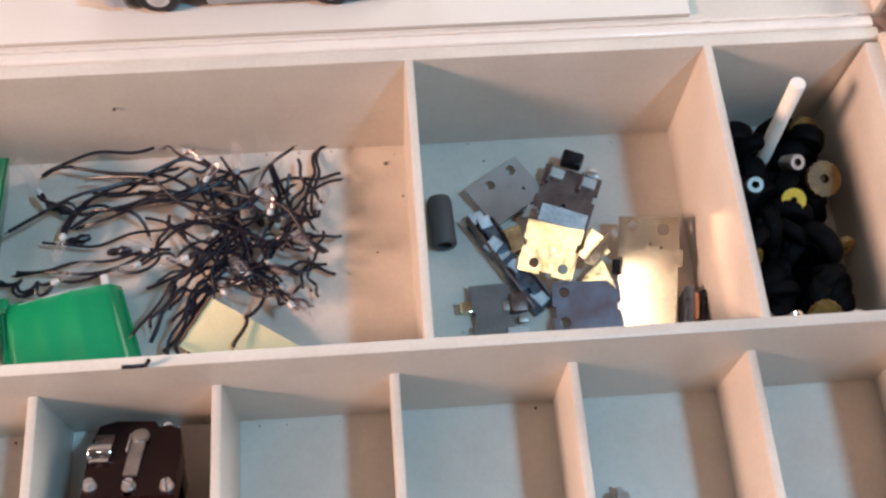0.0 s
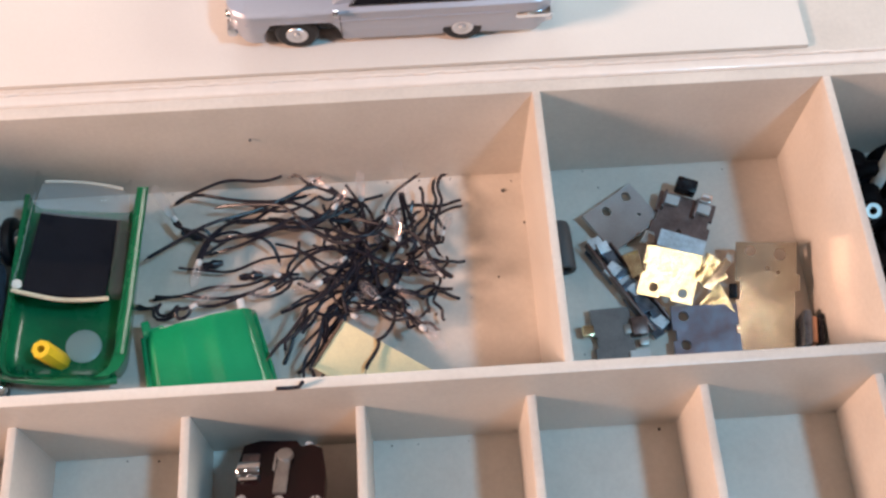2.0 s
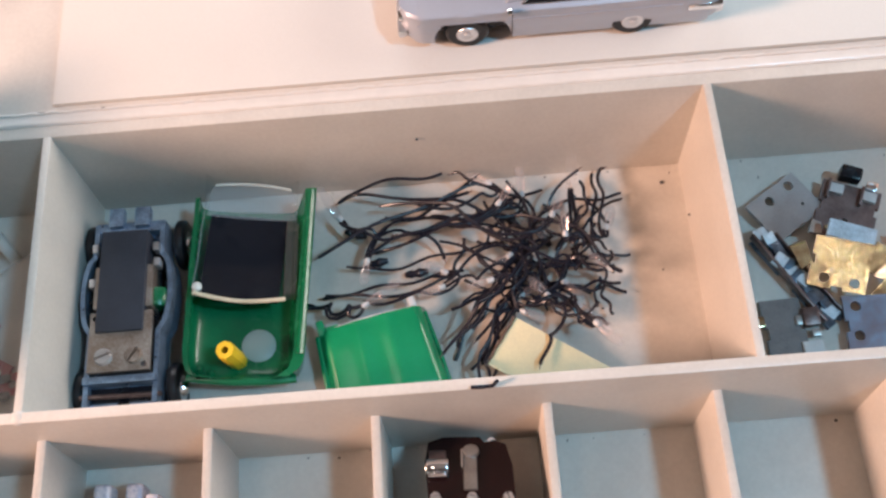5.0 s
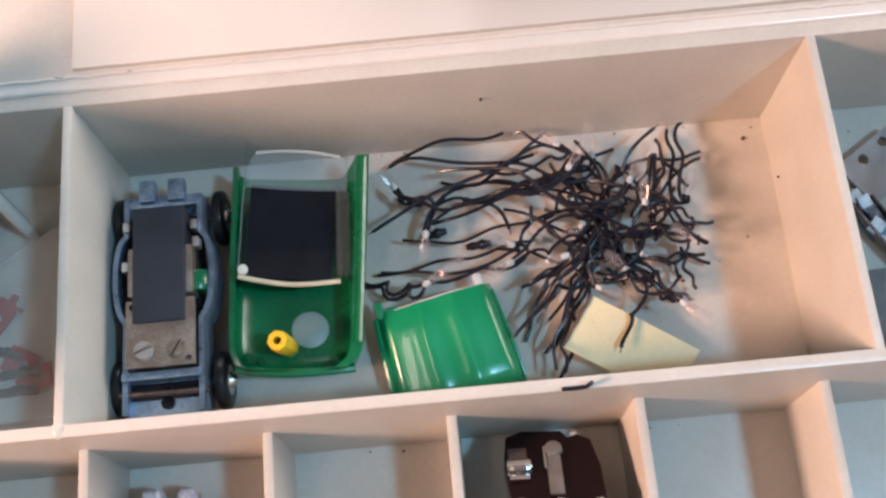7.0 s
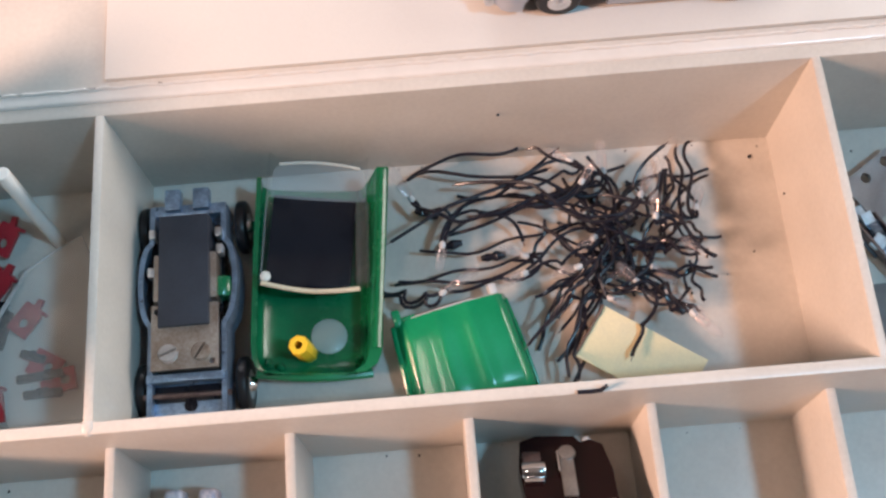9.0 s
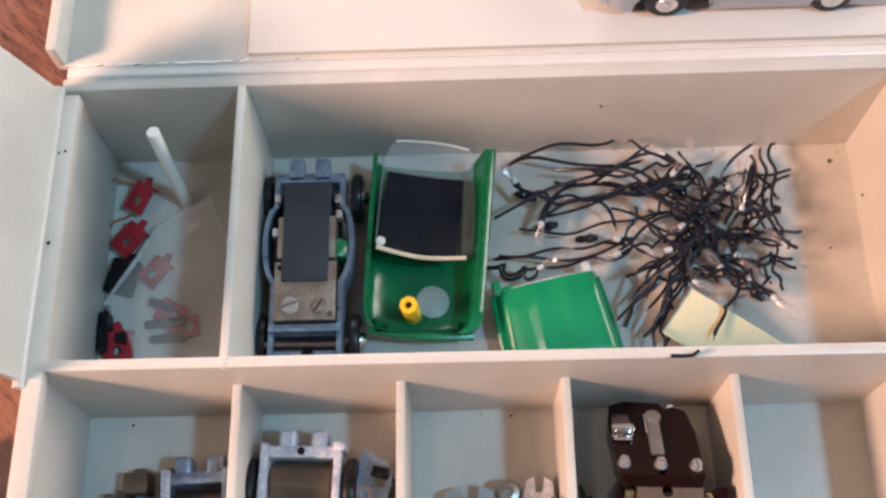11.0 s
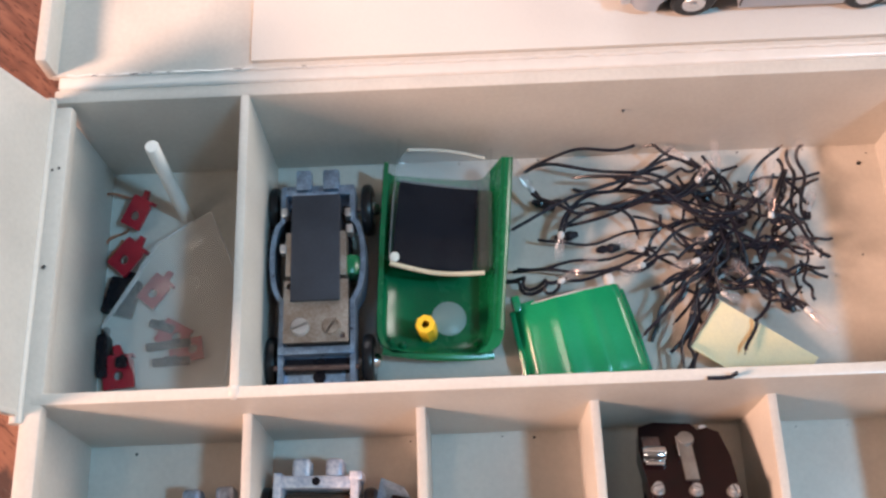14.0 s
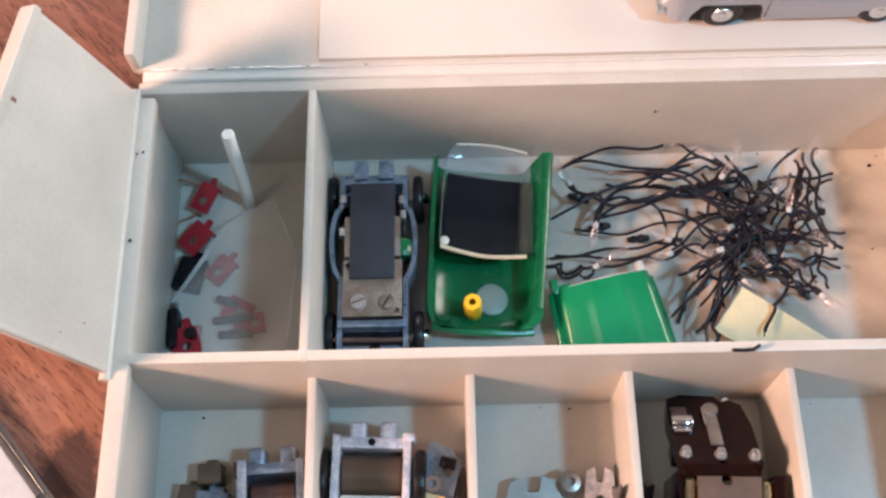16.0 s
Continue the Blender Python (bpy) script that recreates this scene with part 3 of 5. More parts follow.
# ---- long compartment ----
def slot_chassis():
    ch = thing("slot_car_chassis", "blue-grey metal slot car chassis with black wheels in the long compartment", "slot car chassis", 14.8, 37.2, 3.1)
    for s in (-1, 1):
        path = []
        for y in np.linspace(-31, 22, 40):
            d = abs(y - 2)
            path.append((s * (8.9 + (2.7 * math.sqrt(max(0, 1 - (d / 10.5) ** 2)) if d < 10.5 else 0)), y))
        part("side_rail", ribbon(path, 1.3, 7, 16), BLUE_GREY, ch)
    for x0, x1 in ((-5.6, -1.6), (1.4, 5.6)):
        part("front_lug", block(x0, x1, 20.5, 26.2, 14.5, 17.6, 0.6), BLUE_GREY, ch)
    part("nose_plate", block(-9.6, 9.6, 19.6, 22.6, 10, 15.8, 0.7), BLUE_GREY, ch)
    part("nose_floor", block(-9.2, 9.2, 16.2, 19.8, 8, 11.5, 0.4), BLUE_GREY, ch)
    part("tail_plate", block(-9.6, 9.6, -31.5, -20.5, 9, 13.5, 0.6), BLUE_GREY, ch)
    part("tail_bar", block(-9.4, 9.4, -23.4, -21.4, 13.2, 17.6, 0.4), BLUE_GREY, ch)
    part("base_plate", block(-8.0, 8.0, -21, 18, 6, 12, 0.5), BLACK, ch)
    part("magnet", block(-6.2, 6.1, -10.4, 18.0, 11.8, 20.0, 0.35), FERRITE, ch, "dark grey rectangular magnet block")
    part("magnet_seat", block(-7.8, 7.6, -3.5, 8.5, 11.8, 18.4, 0.5), RUSTY, ch)
    part("screw_plate", sheet_metal(rectangle(16.0, 16.0), [(6.6, -6.6, 0.8), (-6.6, 6.4, 0.8)], 1.4), RUSTY, ch, "worn tin plate").matrix_basis = pose(0.1 * MM, -12.8 * MM, 17.6 * MM)
    part("plate_support", block(-7.4, 7.4, -20.2, -5.4, 11.5, 17.6, 0.3), DARK_STEEL, ch)
    screw(ch, -3.7, -17.0, 19.2, 2.3, 0.35 + math.pi / 2)
    screw(ch, 4.1, -17.0, 19.2, 2.3, 1.0 + math.pi / 2, RUSTY)
    for y in (17.0, -25.0):
        part("axle", tube([(-11.5, y + (1.5 if y > 0 else 2.0), 7.3), (11.8, y + (1.5 if y > 0 else 2.0), 7.3)], 0.8), SILVER, ch)
        for x in (-12.1, 12.3):
            wheel(ch, x, y + (1.5 if y > 0 else 2.0), 7.0, 7.0, 2.9)
    for x, y in ((13.9, -23.0), (13.9, 18.5), (-14.0, -23.0), (-14.0, 18.5)):
        s = 1 if x > 0 else -1
        part("hub_nut", lathe([(0, 1.7 * s), (1.2, 1.5 * s), (1.9, 0.7 * s), (2.1, -0.6 * s), (0, -0.6 * s)], 14, "x", at=(x, y, 7.4)), CHROME, ch, "bright hub nut")
    part("rear_axle_rod", tube([(-10.5, -26.2, 15.2), (10.5, -26.4, 15.2)], 0.7), DARK_STEEL, ch)
    # solid black slip in place of the recess's shade
    part("recess_shade", block(-8.2, 8.2, -27.6, -23.6, 13.0, 13.9, 0.2), BLACK, ch, "black slip for the shaded recess under the rear axle")
    part("commutator_screw", lathe([(0, 0), (1.6, 0), (1.6, 0.8), (0, 1.0)], 12, at=(0.5, -28.5, 13.4)), BLACK, ch)
    part("winding", lathe([(0, -2.5), (3.4, -2.5), (3.8, -1.5), (3.8, 1.5), (3.4, 2.5), (0, 2.5)], 16, "y", at=(7.8, 0, 13.2)), GREEN, ch, "green enamelled winding")
    for x, y in ((-8.2, 14), (8.0, 13.5), (8.4, 9), (-8.4, 4)):
        part("brush_tab", block(x - 0.8, x + 0.8, y - 1.2, y + 1.2, 15, 18.6, 0.3), SILVER, ch)


slot_chassis()


def green_shell():
    sh = thing("car_body_shell", "upturned green plastic car body shell with a clear window insert", "car body", 44.6, 40.0, 5.4, 0, 8, -2.5)
    loops = []
    for k in range(25):
        v = k / 24
        y = -26 + 51.5 * v
        flare = 3.0 * max(0, v - 0.3)
        end = math.sqrt(max(0.0, 1 - (1 - min(1, v / 0.16)) ** 2))
        w = 11.5 + 4.2 * end - 1.0 * max(0, v - 0.6)
        floor_z = 1.0 + 7.5 * (1 - end) ** 1.5
        hl = 8.5 + 2.0 * v
        hr = 13.0 + 6.5 * max(0, v - 0.2)
        t, tr = 1.3, 3.0
        outer = [(-w, hl), (-w, floor_z + 3), (-w + 2.5, floor_z), (-w * 0.35, floor_z - 0.6), (w * 0.35, floor_z - 0.6), (w - 2.5, floor_z), (w, floor_z + 3), (w + 0.6 + flare, hr)]
        inner = [(w + 0.6 + flare - tr, hr - 0.4), (w - tr, floor_z + 3.4), (w - 4.4, floor_z + t), (w * 0.33, floor_z - 0.6 + t), (-w * 0.33, floor_z - 0.6 + t), (-w + 3.2, floor_z + t), (-w + t, floor_z + 3.4), (-w + t, hl + 0.2)]
        loops.append([Vector((x, y, z)) for x, z in outer + inner])
    part("shell", loft(loops), GREEN, sh, smooth=50)
    # rolled edge at the nose
    rim = [(x, -25.3 - 1.2 * math.cos(math.pi * x / 30), 8.4 + 0.5 * math.cos(math.pi * x / 26)) for x in np.linspace(-14, 14, 14)]
    part("nose_edge", tube(rim, 1.1, 8), GREEN, sh)
    part("side_edge", tube([(14.8, -20, 12.8), (15.4, -8, 14.0), (16.0, 8, 16.0), (16.6, 24.8, 18.0)], 1.1, 8), GREEN, sh)
    part("roof_lining", block(-12.4, 8.8, -4.2, 20.5, 8.2, 9.4, 0.5), NAVY, sh, "dark roof underside").matrix_basis = pose(0, 0, 0, 0, 0, -4)
    # clear window insert: a shallow dish, open upwards
    glass = []
    for k in range(12):
        v = k / 11
        y = -5.0 + 34.5 * v
        lift = 10.2 + (4.6 if v < 0.5 else 2.6) * (2 * v - 1) ** 2
        w = 12.6 + 0.6 * v
        out = [(-w, lift + 2.6), (-w + 1.2, lift + 0.2), (-w * 0.4, lift - 0.5), (w * 0.3, lift - 0.5), (w - 2.2, lift + 0.2), (w - 1.0, lift + 2.6)]
        back = [(x * 0.955, z + 0.45) for x, z in reversed(out)]
        glass.append([Vector((x - 0.6, y, z)) for x, z in out + back])
    insert = part("window_insert", loft(glass), SMOKE, sh, "clear plastic window insert")
    insert.visible_shadow = False
    insert.matrix_basis = pose(0, 0, 0, 0, 0, -3)
    dome = []
    for k in range(7):
        v = k / 6
        y, z = 19.0 + 8.8 * math.sin(v * math.pi / 2), 10.6 + 3.6 * v**2.2
        w = 12.2 - 2.2 * v**3
        row = [(x * w - 0.6, y - 1.4 * x * x * v, z + 0.9 * x * x) for x in np.linspace(-1, 1, 11)]
        dome.append([Vector(q) for q in row] + [Vector((x, y, z + 0.5)) for x, y, z in reversed(row)])
    part("insert_dome", loft(dome), SHINE, insert, "clear end of the window insert, tinted pale for its shine").visible_shadow = False
    # whitish tube modelled as the highlight along the dome's far edge
    part("dome_glint", tube([(x * 10.2 - 0.6, 27.9 - 1.4 * x * x, 14.4 + 0.9 * x * x) for x in np.linspace(-1, 1, 9)], 0.42, 7), CLOUDY, insert, "pale tube for the glint along the dome's edge")
    edge = [(x - 0.6, -5.2 - 1.2 * math.cos(math.pi * x / 26), 14.4 + 0.10 * abs(x)) for x in np.linspace(-12.4, 11.6, 12)]
    part("insert_edge", tube(edge, 0.6, 7), CREAM_EDGE, insert, "yellowed near edge")
    part("insert_edge", tube([(-13.2, -4.5, 15.4), (-13.3, 4, 13.4), (-13.4, 14, 13.0), (-13.0, 24, 14.0)], 0.22, 6), SHINE, insert)
    part("glue_blob", lathe([(0, -1.2), (1.2, -0.6), (1.3, 0.4), (0, 1.2)], 10, at=(-12.0, -3.6, 15.6)), FROST, insert)
    part("pillar", block(9.8, 13.4, -3.5, 18, 8.0, 13.0, 0.8), PILLAR, sh, "smoky clear pillar")
    post = part("screw_post", lathe([(1.0, 14.2), (2.3, 14.2), (2.5, 13.8), (2.5, 0), (0, 0), (0, 9), (1.0, 9), (1.0, 14.2)], 8), YELLOW, sh, "yellow hollow screw post", smooth=30)
    post.matrix_basis = pose(-1.8 * MM, -18.6 * MM, 1.4 * MM, 4, -10, 10)
    part("glue_disc", lathe([(0, 2.1), (3.8, 2.1), (4.6, 1.7), (4.6, 1.2), (0, 1.2)], 22, at=(3.4, -14.3, 0.3)), CLOUDY, sh, "cloudy white disc")
    for x, y in ((-11.5, -21.5), (-8.5, -22.5), (10.5, -21)):
        bm = bmesh.new()
        bmesh.ops.create_icosphere(bm, subdivisions=2, radius=1.1)
        for v in bm.verts:
            v.co *= 0.75 + 0.5 * random.random()
        ob = part("glue_blob", bm, GREEN, sh)
        ob.matrix_basis = pose(x * MM, y * MM, 3.4 * MM)


green_shell()


def green_hood():
    hd = thing("car_hood", "broken glossy green plastic car hood leaning on the wall", "car hood", 80.4, 18.8, 3.1, 8, 2, 13)
    loops = []
    for k in range(15):
        v = k / 14
        y = -15.5 + 27 * v
        drop = 4.5 * max(0, 1 - v / 0.2) ** 2 + 1.2 * max(0, (v - 0.8) / 0.2) ** 2
        row, low = [], []
        for j in range(25):
            u = -1 + 2 * j / 24
            x = 16.6 * u * (1 - 0.10 * v)
            z = 10.5 - 2.2 * u * u - 4.5 * max(0, abs(u) - 0.86) / 0.14 - drop
            z += 0.55 * math.exp(-((u - 0.28) / 0.07) ** 2) + 0.55 * math.exp(-((u + 0.28) / 0.07) ** 2) - 0.3 * math.exp(-((u - 0.0) / 0.1) ** 2)
            row.append(Vector((x, y, z)))
            low.append(Vector((x * 0.97, y, z - 1.1)))
        loops.append(row + low[::-1])
    part("hood_panel", loft(loops), HOOD_GREEN, hd, smooth=50)
    part("hood_edge", tube([(-16.0, -14, 4.9), (-15.4, -2, 5.5), (-14.6, 11, 4.6)], 0.9, 7), HOOD_GREEN, hd)
    part("hood_edge", tube([(-14, -16, 4.2), (-4, -17.0, 6.0), (5, -17, 6.0), (14, -15.8, 4.4)], 0.9, 7), HOOD_GREEN, hd)
    part("worn_edge", tube([(-10.5, 11.6, 7.2), (-3, 11.7, 8.4), (4, 11.7, 8.5), (11, 11.5, 7.2)], 0.35, 6), PALE, hd, "whitened broken edge")
    part("worn_edge", tube([(16.0, -13, 4.4), (15.5, -2, 5.3), (14.7, 10, 4.4)], 0.5, 6), HOOD_GREEN, hd)
    part("broken_tab", block(-14.4, -12.2, 10.4, 14.8, 4.0, 7.4, 0.6), HOOD_GREEN, hd)
    part("broken_tab", block(-12.4, -8.6, 10.6, 12.6, 4.5, 7.6, 0.6), HOOD_GREEN, hd)
    part("broken_tab", block(10.8, 12.8, 10.8, 14.4, 4.0, 7.6, 0.5), PALE, hd, "whitened broken tab")
    for kx, ky in ((-10.6, 9.4), (-8.2, 10.2), (12.0, 9.8)):
        part("glue_spot", lathe([(0, -0.4), (0.9, -0.2), (0.7, 0.3), (0, 0.45)], 9, at=(kx, ky, 7.7 if kx < 0 else 6.6)), CREAM_EDGE, hd, "dried yellow glue spot")
    part("grille_scar", block(8, 14.6, -15.6, -12.2, 2.8, 5.2, 0.8), DARK_STEEL, hd, "dull scar of an old grille")


green_hood()

tape = thing("tape_piece", "curled piece of yellowed tape on the compartment floor", "tape", 124.6, 13.2, 3.1, 0, 0, -30)
rows_ = []
for k in range(13):
    u = k / 12
    x = -15 + 29 * u
    z = 0.4 + 6.5 * (1 - u) ** 2 + 1.6 * math.sin(math.pi * u)
    rows_.append([Vector((x, -7, z)), Vector((x + 1.5, 7.0, z + 2.6)), Vector((x + 1.5, 7.0, z + 3.0)), Vector((x, -7, z + 0.4))])
part("strip", loft(rows_), PAPER, tape)
part("browned_edge", tube([rows_[0][3] + (rows_[0][2] - rows_[0][3]) * u / 6 + Vector((0.15 * (u % 2), 0, 0.1)) for u in range(7)], 0.45, 6), FIBRE, tape, "browned torn edge")


def bulb(tip, base, end_a, end_b):
    """A tiny glass lamp with two black leads that run to the given ends."""
    tip, base = Vector((*tip, 0)), Vector((*base, 0))
    z = 5.6 + 12 * random.random()
    rise = random.uniform(-1.5, 3.5)
    lamp = thing("miniature_bulb", "miniature clear glass bulb with two tangled black wire leads", "bulb", base.x, base.y, 3.1, group="tangled bulbs")
    d = (tip - base)
    length = min(12.5, max(7.5, d.length))
    turn = math.degrees(math.atan2(d.y, d.x))
    r = 1.55
    body = lathe([(0, length), (r * 0.25, length - 0.1), (r * 0.6, length - 0.6), (r * 0.92, length - 1.6), (r, length - 3), (r, 2.0), (r * 0.8, 0.7), (r * 0.4, 0), (0, 0)], 16, "x")
    hollow = lathe([(0, length - 0.45), (r * 0.5, length - 0.95), (r * 0.78, length - 1.8), (r * 0.82, length - 3), (r * 0.82, 2.2), (r * 0.6, 1.1), (0, 0.7)], 16, "x")
    bmesh.ops.reverse_faces(hollow, faces=hollow.faces)
    me = bpy.data.meshes.new("hollow")
    hollow.to_mesh(me)
    hollow.free()
    body.from_mesh(me)
    bpy.data.meshes.remove(me)
    glass = part("glass", body, GLASS, lamp)
    glass.matrix_basis = pose(0, 0, (z - 3.1) * MM, 0, -math.degrees(math.asin(max(-0.9, min(0.9, rise / length)))), turn)
    glass.visible_shadow = False
    part("bead", lathe([(0, -1.0), (0.7, -0.8), (0.9, 0), (0.7, 1.0), (0, 1.3)], 10, "x"), PALE, glass, "pinched glass foot")
    part("filament", tube([(1.2, -0.5, 0), (4.2, -0.9, 0.3), (5.0, 0, 0.9), (4.2, 0.9, 0.3), (1.2, 0.5, 0)], 0.11, 5), LEAD_IN, glass, "fine filament posts")
    out = -d.normalized()
    for s, end in ((-0.5, end_a), (0.5, end_b)):
        start = Vector((0, 0, z - 3.1)) + Vector((-out.y, out.x, 0)) * s + out * 0.8
        goal = Vector((*end, 0)) - base
        goal.z = random.uniform(0.9, 11)
        span = (goal - start).length
        wander = lambda k: Vector((random.uniform(-k, k), random.uniform(-k, k), random.uniform(0, k * 1.1)))
        c1 = start + out * span * 0.35 + wander(2.4)
        c2 = goal + (start - goal) * 0.3 + wander(0.24 * span)
        pts = bezier(start, c1, c2, goal, 18)
        f, ph = random.uniform(0.5, 0.9), random.uniform(0, 6)
        for k, p in enumerate(pts):
            w = math.sin(math.pi * k / 18)
            p += Vector((math.sin(k * f + ph), math.cos(k * f * 0.9 + ph), 0.5 * math.sin(k * f * 1.2 + ph))) * 1.4 * w
            p.z = max(0.85, p.z)
            p.y = min(p.y, 68.4 - base.y + 2.4)
            p.y = max(p.y, 3.6 - base.y)
        part("lead_wire", tube(pts, random.uniform(0.42, 0.52), 7), WIRE, lamp)
        tail = (pts[-1] - pts[-2]).normalized()
        part("bare_end", tube([pts[-1], pts[-1] + tail * 1.3 + Vector((0, 0, 0.1))], 0.17, 5), DARK_STEEL, lamp, "bare dull wire end")


bulb((65, 69), (71, 59), (99, 47), (91, 54))
bulb((122, 74), (122, 64), (103, 73), (70, 67))
bulb((137, 67), (129, 53), (101, 55), (83, 62))
bulb((77, 41), (78, 46), (110, 71), (107, 65))
bulb((94, 44), (99, 42), (65, 38), (77, 35))
bulb((87, 39), (77, 33), (61, 37), (61, 35))
bulb((94, 34), (98, 36), (118, 44), (129, 50))
bulb((143, 14), (137, 21), (123, 31), (115, 33))
bulb((143, 19), (134, 30), (112, 42), (104, 49))
bulb((107, 70), (113, 66), (93, 61), (80, 50))
bulb((146, 56), (144, 51), (143, 71), (146, 71))
bulb((140, 39), (143, 37), (126, 41), (120, 55))
bulb((126, 51), (125, 55), (65, 47), (86, 53))
bulb((118, 63), (115, 59), (79, 49), (89, 57))
bulb((107, 34), (111, 35), (97, 18), (105, 29))
bulb((125, 36), (119, 34), (108, 8), (107, 16))
bulb((122, 27), (119, 29), (107, 8), (101, 20))
bulb((134, 33), (131, 36), (144, 42), (150, 62))
bulb((113, 42), (117, 45), (132, 61), (138, 68))
bulb((124, 34), (126, 32), (141, 24), (122, 13))
bulb((122, 56), (122, 51), (103, 31), (106, 22))
bulb((132, 52), (132, 47), (143, 44), (138, 57))


def loose_lead(x0, y0, x1, y1, sag):
    """A cut black lead lying in the tangle."""
    ob = thing("loose_lead", "loose cut black wire lead in the tangle", "wire", x0, y0, 3.1, group="tangled bulbs")
    span = Vector((x1 - x0, y1 - y0, 0))
    side = Vector((-span.y, span.x, 0)).normalized()
    a, b = Vector((0, 0, random.uniform(1, 9))), span + Vector((0, 0, random.uniform(0.8, 7)))
    sag *= random.choice((1.5, 2.2, -1.8))
    pts = bezier(a, a + span * 0.3 + side * sag, a + span * 0.7 - side * sag * random.uniform(-0.6, 0.9) + Vector((0, 0, 3)), b, 16)
    f, ph = random.uniform(0.5, 0.9), random.uniform(0, 6)
    for k, p in enumerate(pts):
        p += side * 0.9 * math.sin(k * f + ph) * math.sin(math.pi * k / 16)
    part("lead_wire", tube(pts, random.uniform(0.40, 0.50), 7), WIRE, ob)


for lead in ((70, 66, 100, 72, 3), (83, 62, 121, 60, -2), (72, 46, 112, 50, 3), (66, 38, 104, 44, -2), (88, 55, 128, 66, 2), (100, 18, 118, 44, 2), (106, 9, 120, 38, -3), (104, 14, 122, 46, 2), (96, 60, 130, 44, 2), (104, 40, 138, 34, 3), (112, 54, 143, 40, -3), (120, 30, 142, 50, 2), (128, 62, 146, 38, 2), (108, 48, 126, 30, 3), (118, 68, 126, 36, -2), (98, 52, 134, 30, -2), (100, 30, 130, 52, 3), (128, 61, 150, 63, 1)):
    loose_lead(*lead)
for k in range(36):
    ang, mid = random.uniform(0, math.pi), (random.gauss(127, 11), random.gauss(46, 12))
    h = random.uniform(5, 11)
    mx, my = min(max(mid[0], 100), 142), min(max(mid[1], 30), 60)
    loose_lead(mx - h * math.cos(ang), my - h * math.sin(ang), mx + h * math.cos(ang), my + h * math.sin(ang), random.uniform(-3, 3))
up = thing("standing_bulb", "miniature bulb standing upright on its stiff leads", "bulb", 134, 52, 3.1, group="tangled bulbs")
part("lead_wire", tube(bezier((0, 0, 3), (1, 1, 10), (-0.6, 2, 16), (-0.8, 2.8, 24), 8), 0.5, 7), WIRE, up)
part("lead_wire", tube(bezier((2, 1, 3), (2.4, 1, 9), (0.6, 2, 16), (-0.2, 2.8, 24), 8), 0.5, 7), WIRE, up)
tipped = part("glass", lathe([(0, 17), (0.6, 16.6), (1.3, 15.5), (1.6, 13.5), (1.6, 4), (1.0, 1), (0.5, 0), (0, 0)], 14), GLASS, up)
tipped.matrix_basis = pose(-0.5 * MM, 2.8 * MM, 23.5 * MM, -3, -2, 0)
tipped.visible_shadow = False


def shrink_sleeve(x, y, turn):
    ob = thing("wire_splice", "lumpy black taped wire splice", "wire splice", x, y, 4.6, 0, 0, turn, group="tangled bulbs")
    part("sleeve", lathe([(0, -3.4), (0.7, -3.2), (1.2, -1.6), (0.9, -0.4), (1.5, 0.8), (1.1, 2.0), (0.8, 3.2), (0, 3.4)], 10, "x"), WIRE, ob)


for sx, sy, st in ((74.5, 57.5, -20), (80, 48, 10), (91, 44, 5), (118, 58, -40), (127, 52, -60), (136, 27, -50), (121, 40, 20)):
    shrink_sleeve(sx, sy, st)

# ---- plates compartment ----
def plate(name, label, x, y, z, w, h, turn, material, holes=(), thick=1.0, rx=0, ry=0, notch=True):
    ob = thing(name, label, "metal plate", x, y, z, rx, ry, turn, group="loose contact plates")
    o = rectangle(w, h)
    if notch:
        o = [(-w / 2, -h / 2), (-w * 0.1, -h / 2), (-w * 0.1, -h / 2 + 0.8), (w * 0.12, -h / 2 + 0.8), (w * 0.12, -h / 2), (w / 2, -h / 2), (w / 2, h * 0.05), (w / 2 - 0.9, h * 0.05), (w / 2 - 0.9, h * 0.2), (w / 2, h * 0.2), (w / 2, h / 2), (-w / 2, h / 2), (-w / 2, h * 0.12), (-w / 2 + 0.9, h * 0.12), (-w / 2 + 0.9, -h * 0.05), (-w / 2, -h * 0.05)]
    part("plate", sheet_metal(o, holes, thick, 0.002), material, ob)
    return ob


plate("nickel_plate", "dull grey nickel plate with two holes", 194.6, 54.6, 5.2, 18, 13.5, 34, NICKEL, [(-2.4, 3.9, 1.4), (5.2, 4.2, 1.4), (4.6, -2.2, 0.5)], 1.1, 4, 3, False)
pl = plate("contact_plate", "dark steel contact plate with pale pads and a black knob", 210.8, 51.2, 5.4, 16, 17, -23, DARK_STEEL, [(0, -2.4, 0.7)], 1.2, 3, 0)
for px in (-4.4, 4.6):
    part("pad", block(px - 2.1, px + 2.1, 4.6, 7.6, 1.1, 2.6, 0.4), PALE, pl, "pale square contact pad")
    part("clip", block(px - 2.4, px - 1.6, 2.6, 8.4, 1.0, 3.2, 0.25), DARK_STEEL, pl)
part("knob", block(-4.6, 1.4, 9.0, 13.0, 0.4, 4.8, 0.9), BLACK, pl, "small black moulded knob")
part("bent_tab", block(3.0, 6.4, 7.8, 10.4, 0.4, 3.6, 0.8), CHROME, pl, "bright bent tab")
for k in range(7):
    part("solder_bead", lathe([(0, 0), (0.8, 0), (0.6, 0.7), (0, 0.9)], 8, at=(-6.4 + 2.1 * k, -6.4 + 0.5 * (k % 3), 1.2)), (TIN, BRASS)[k % 2], pl)
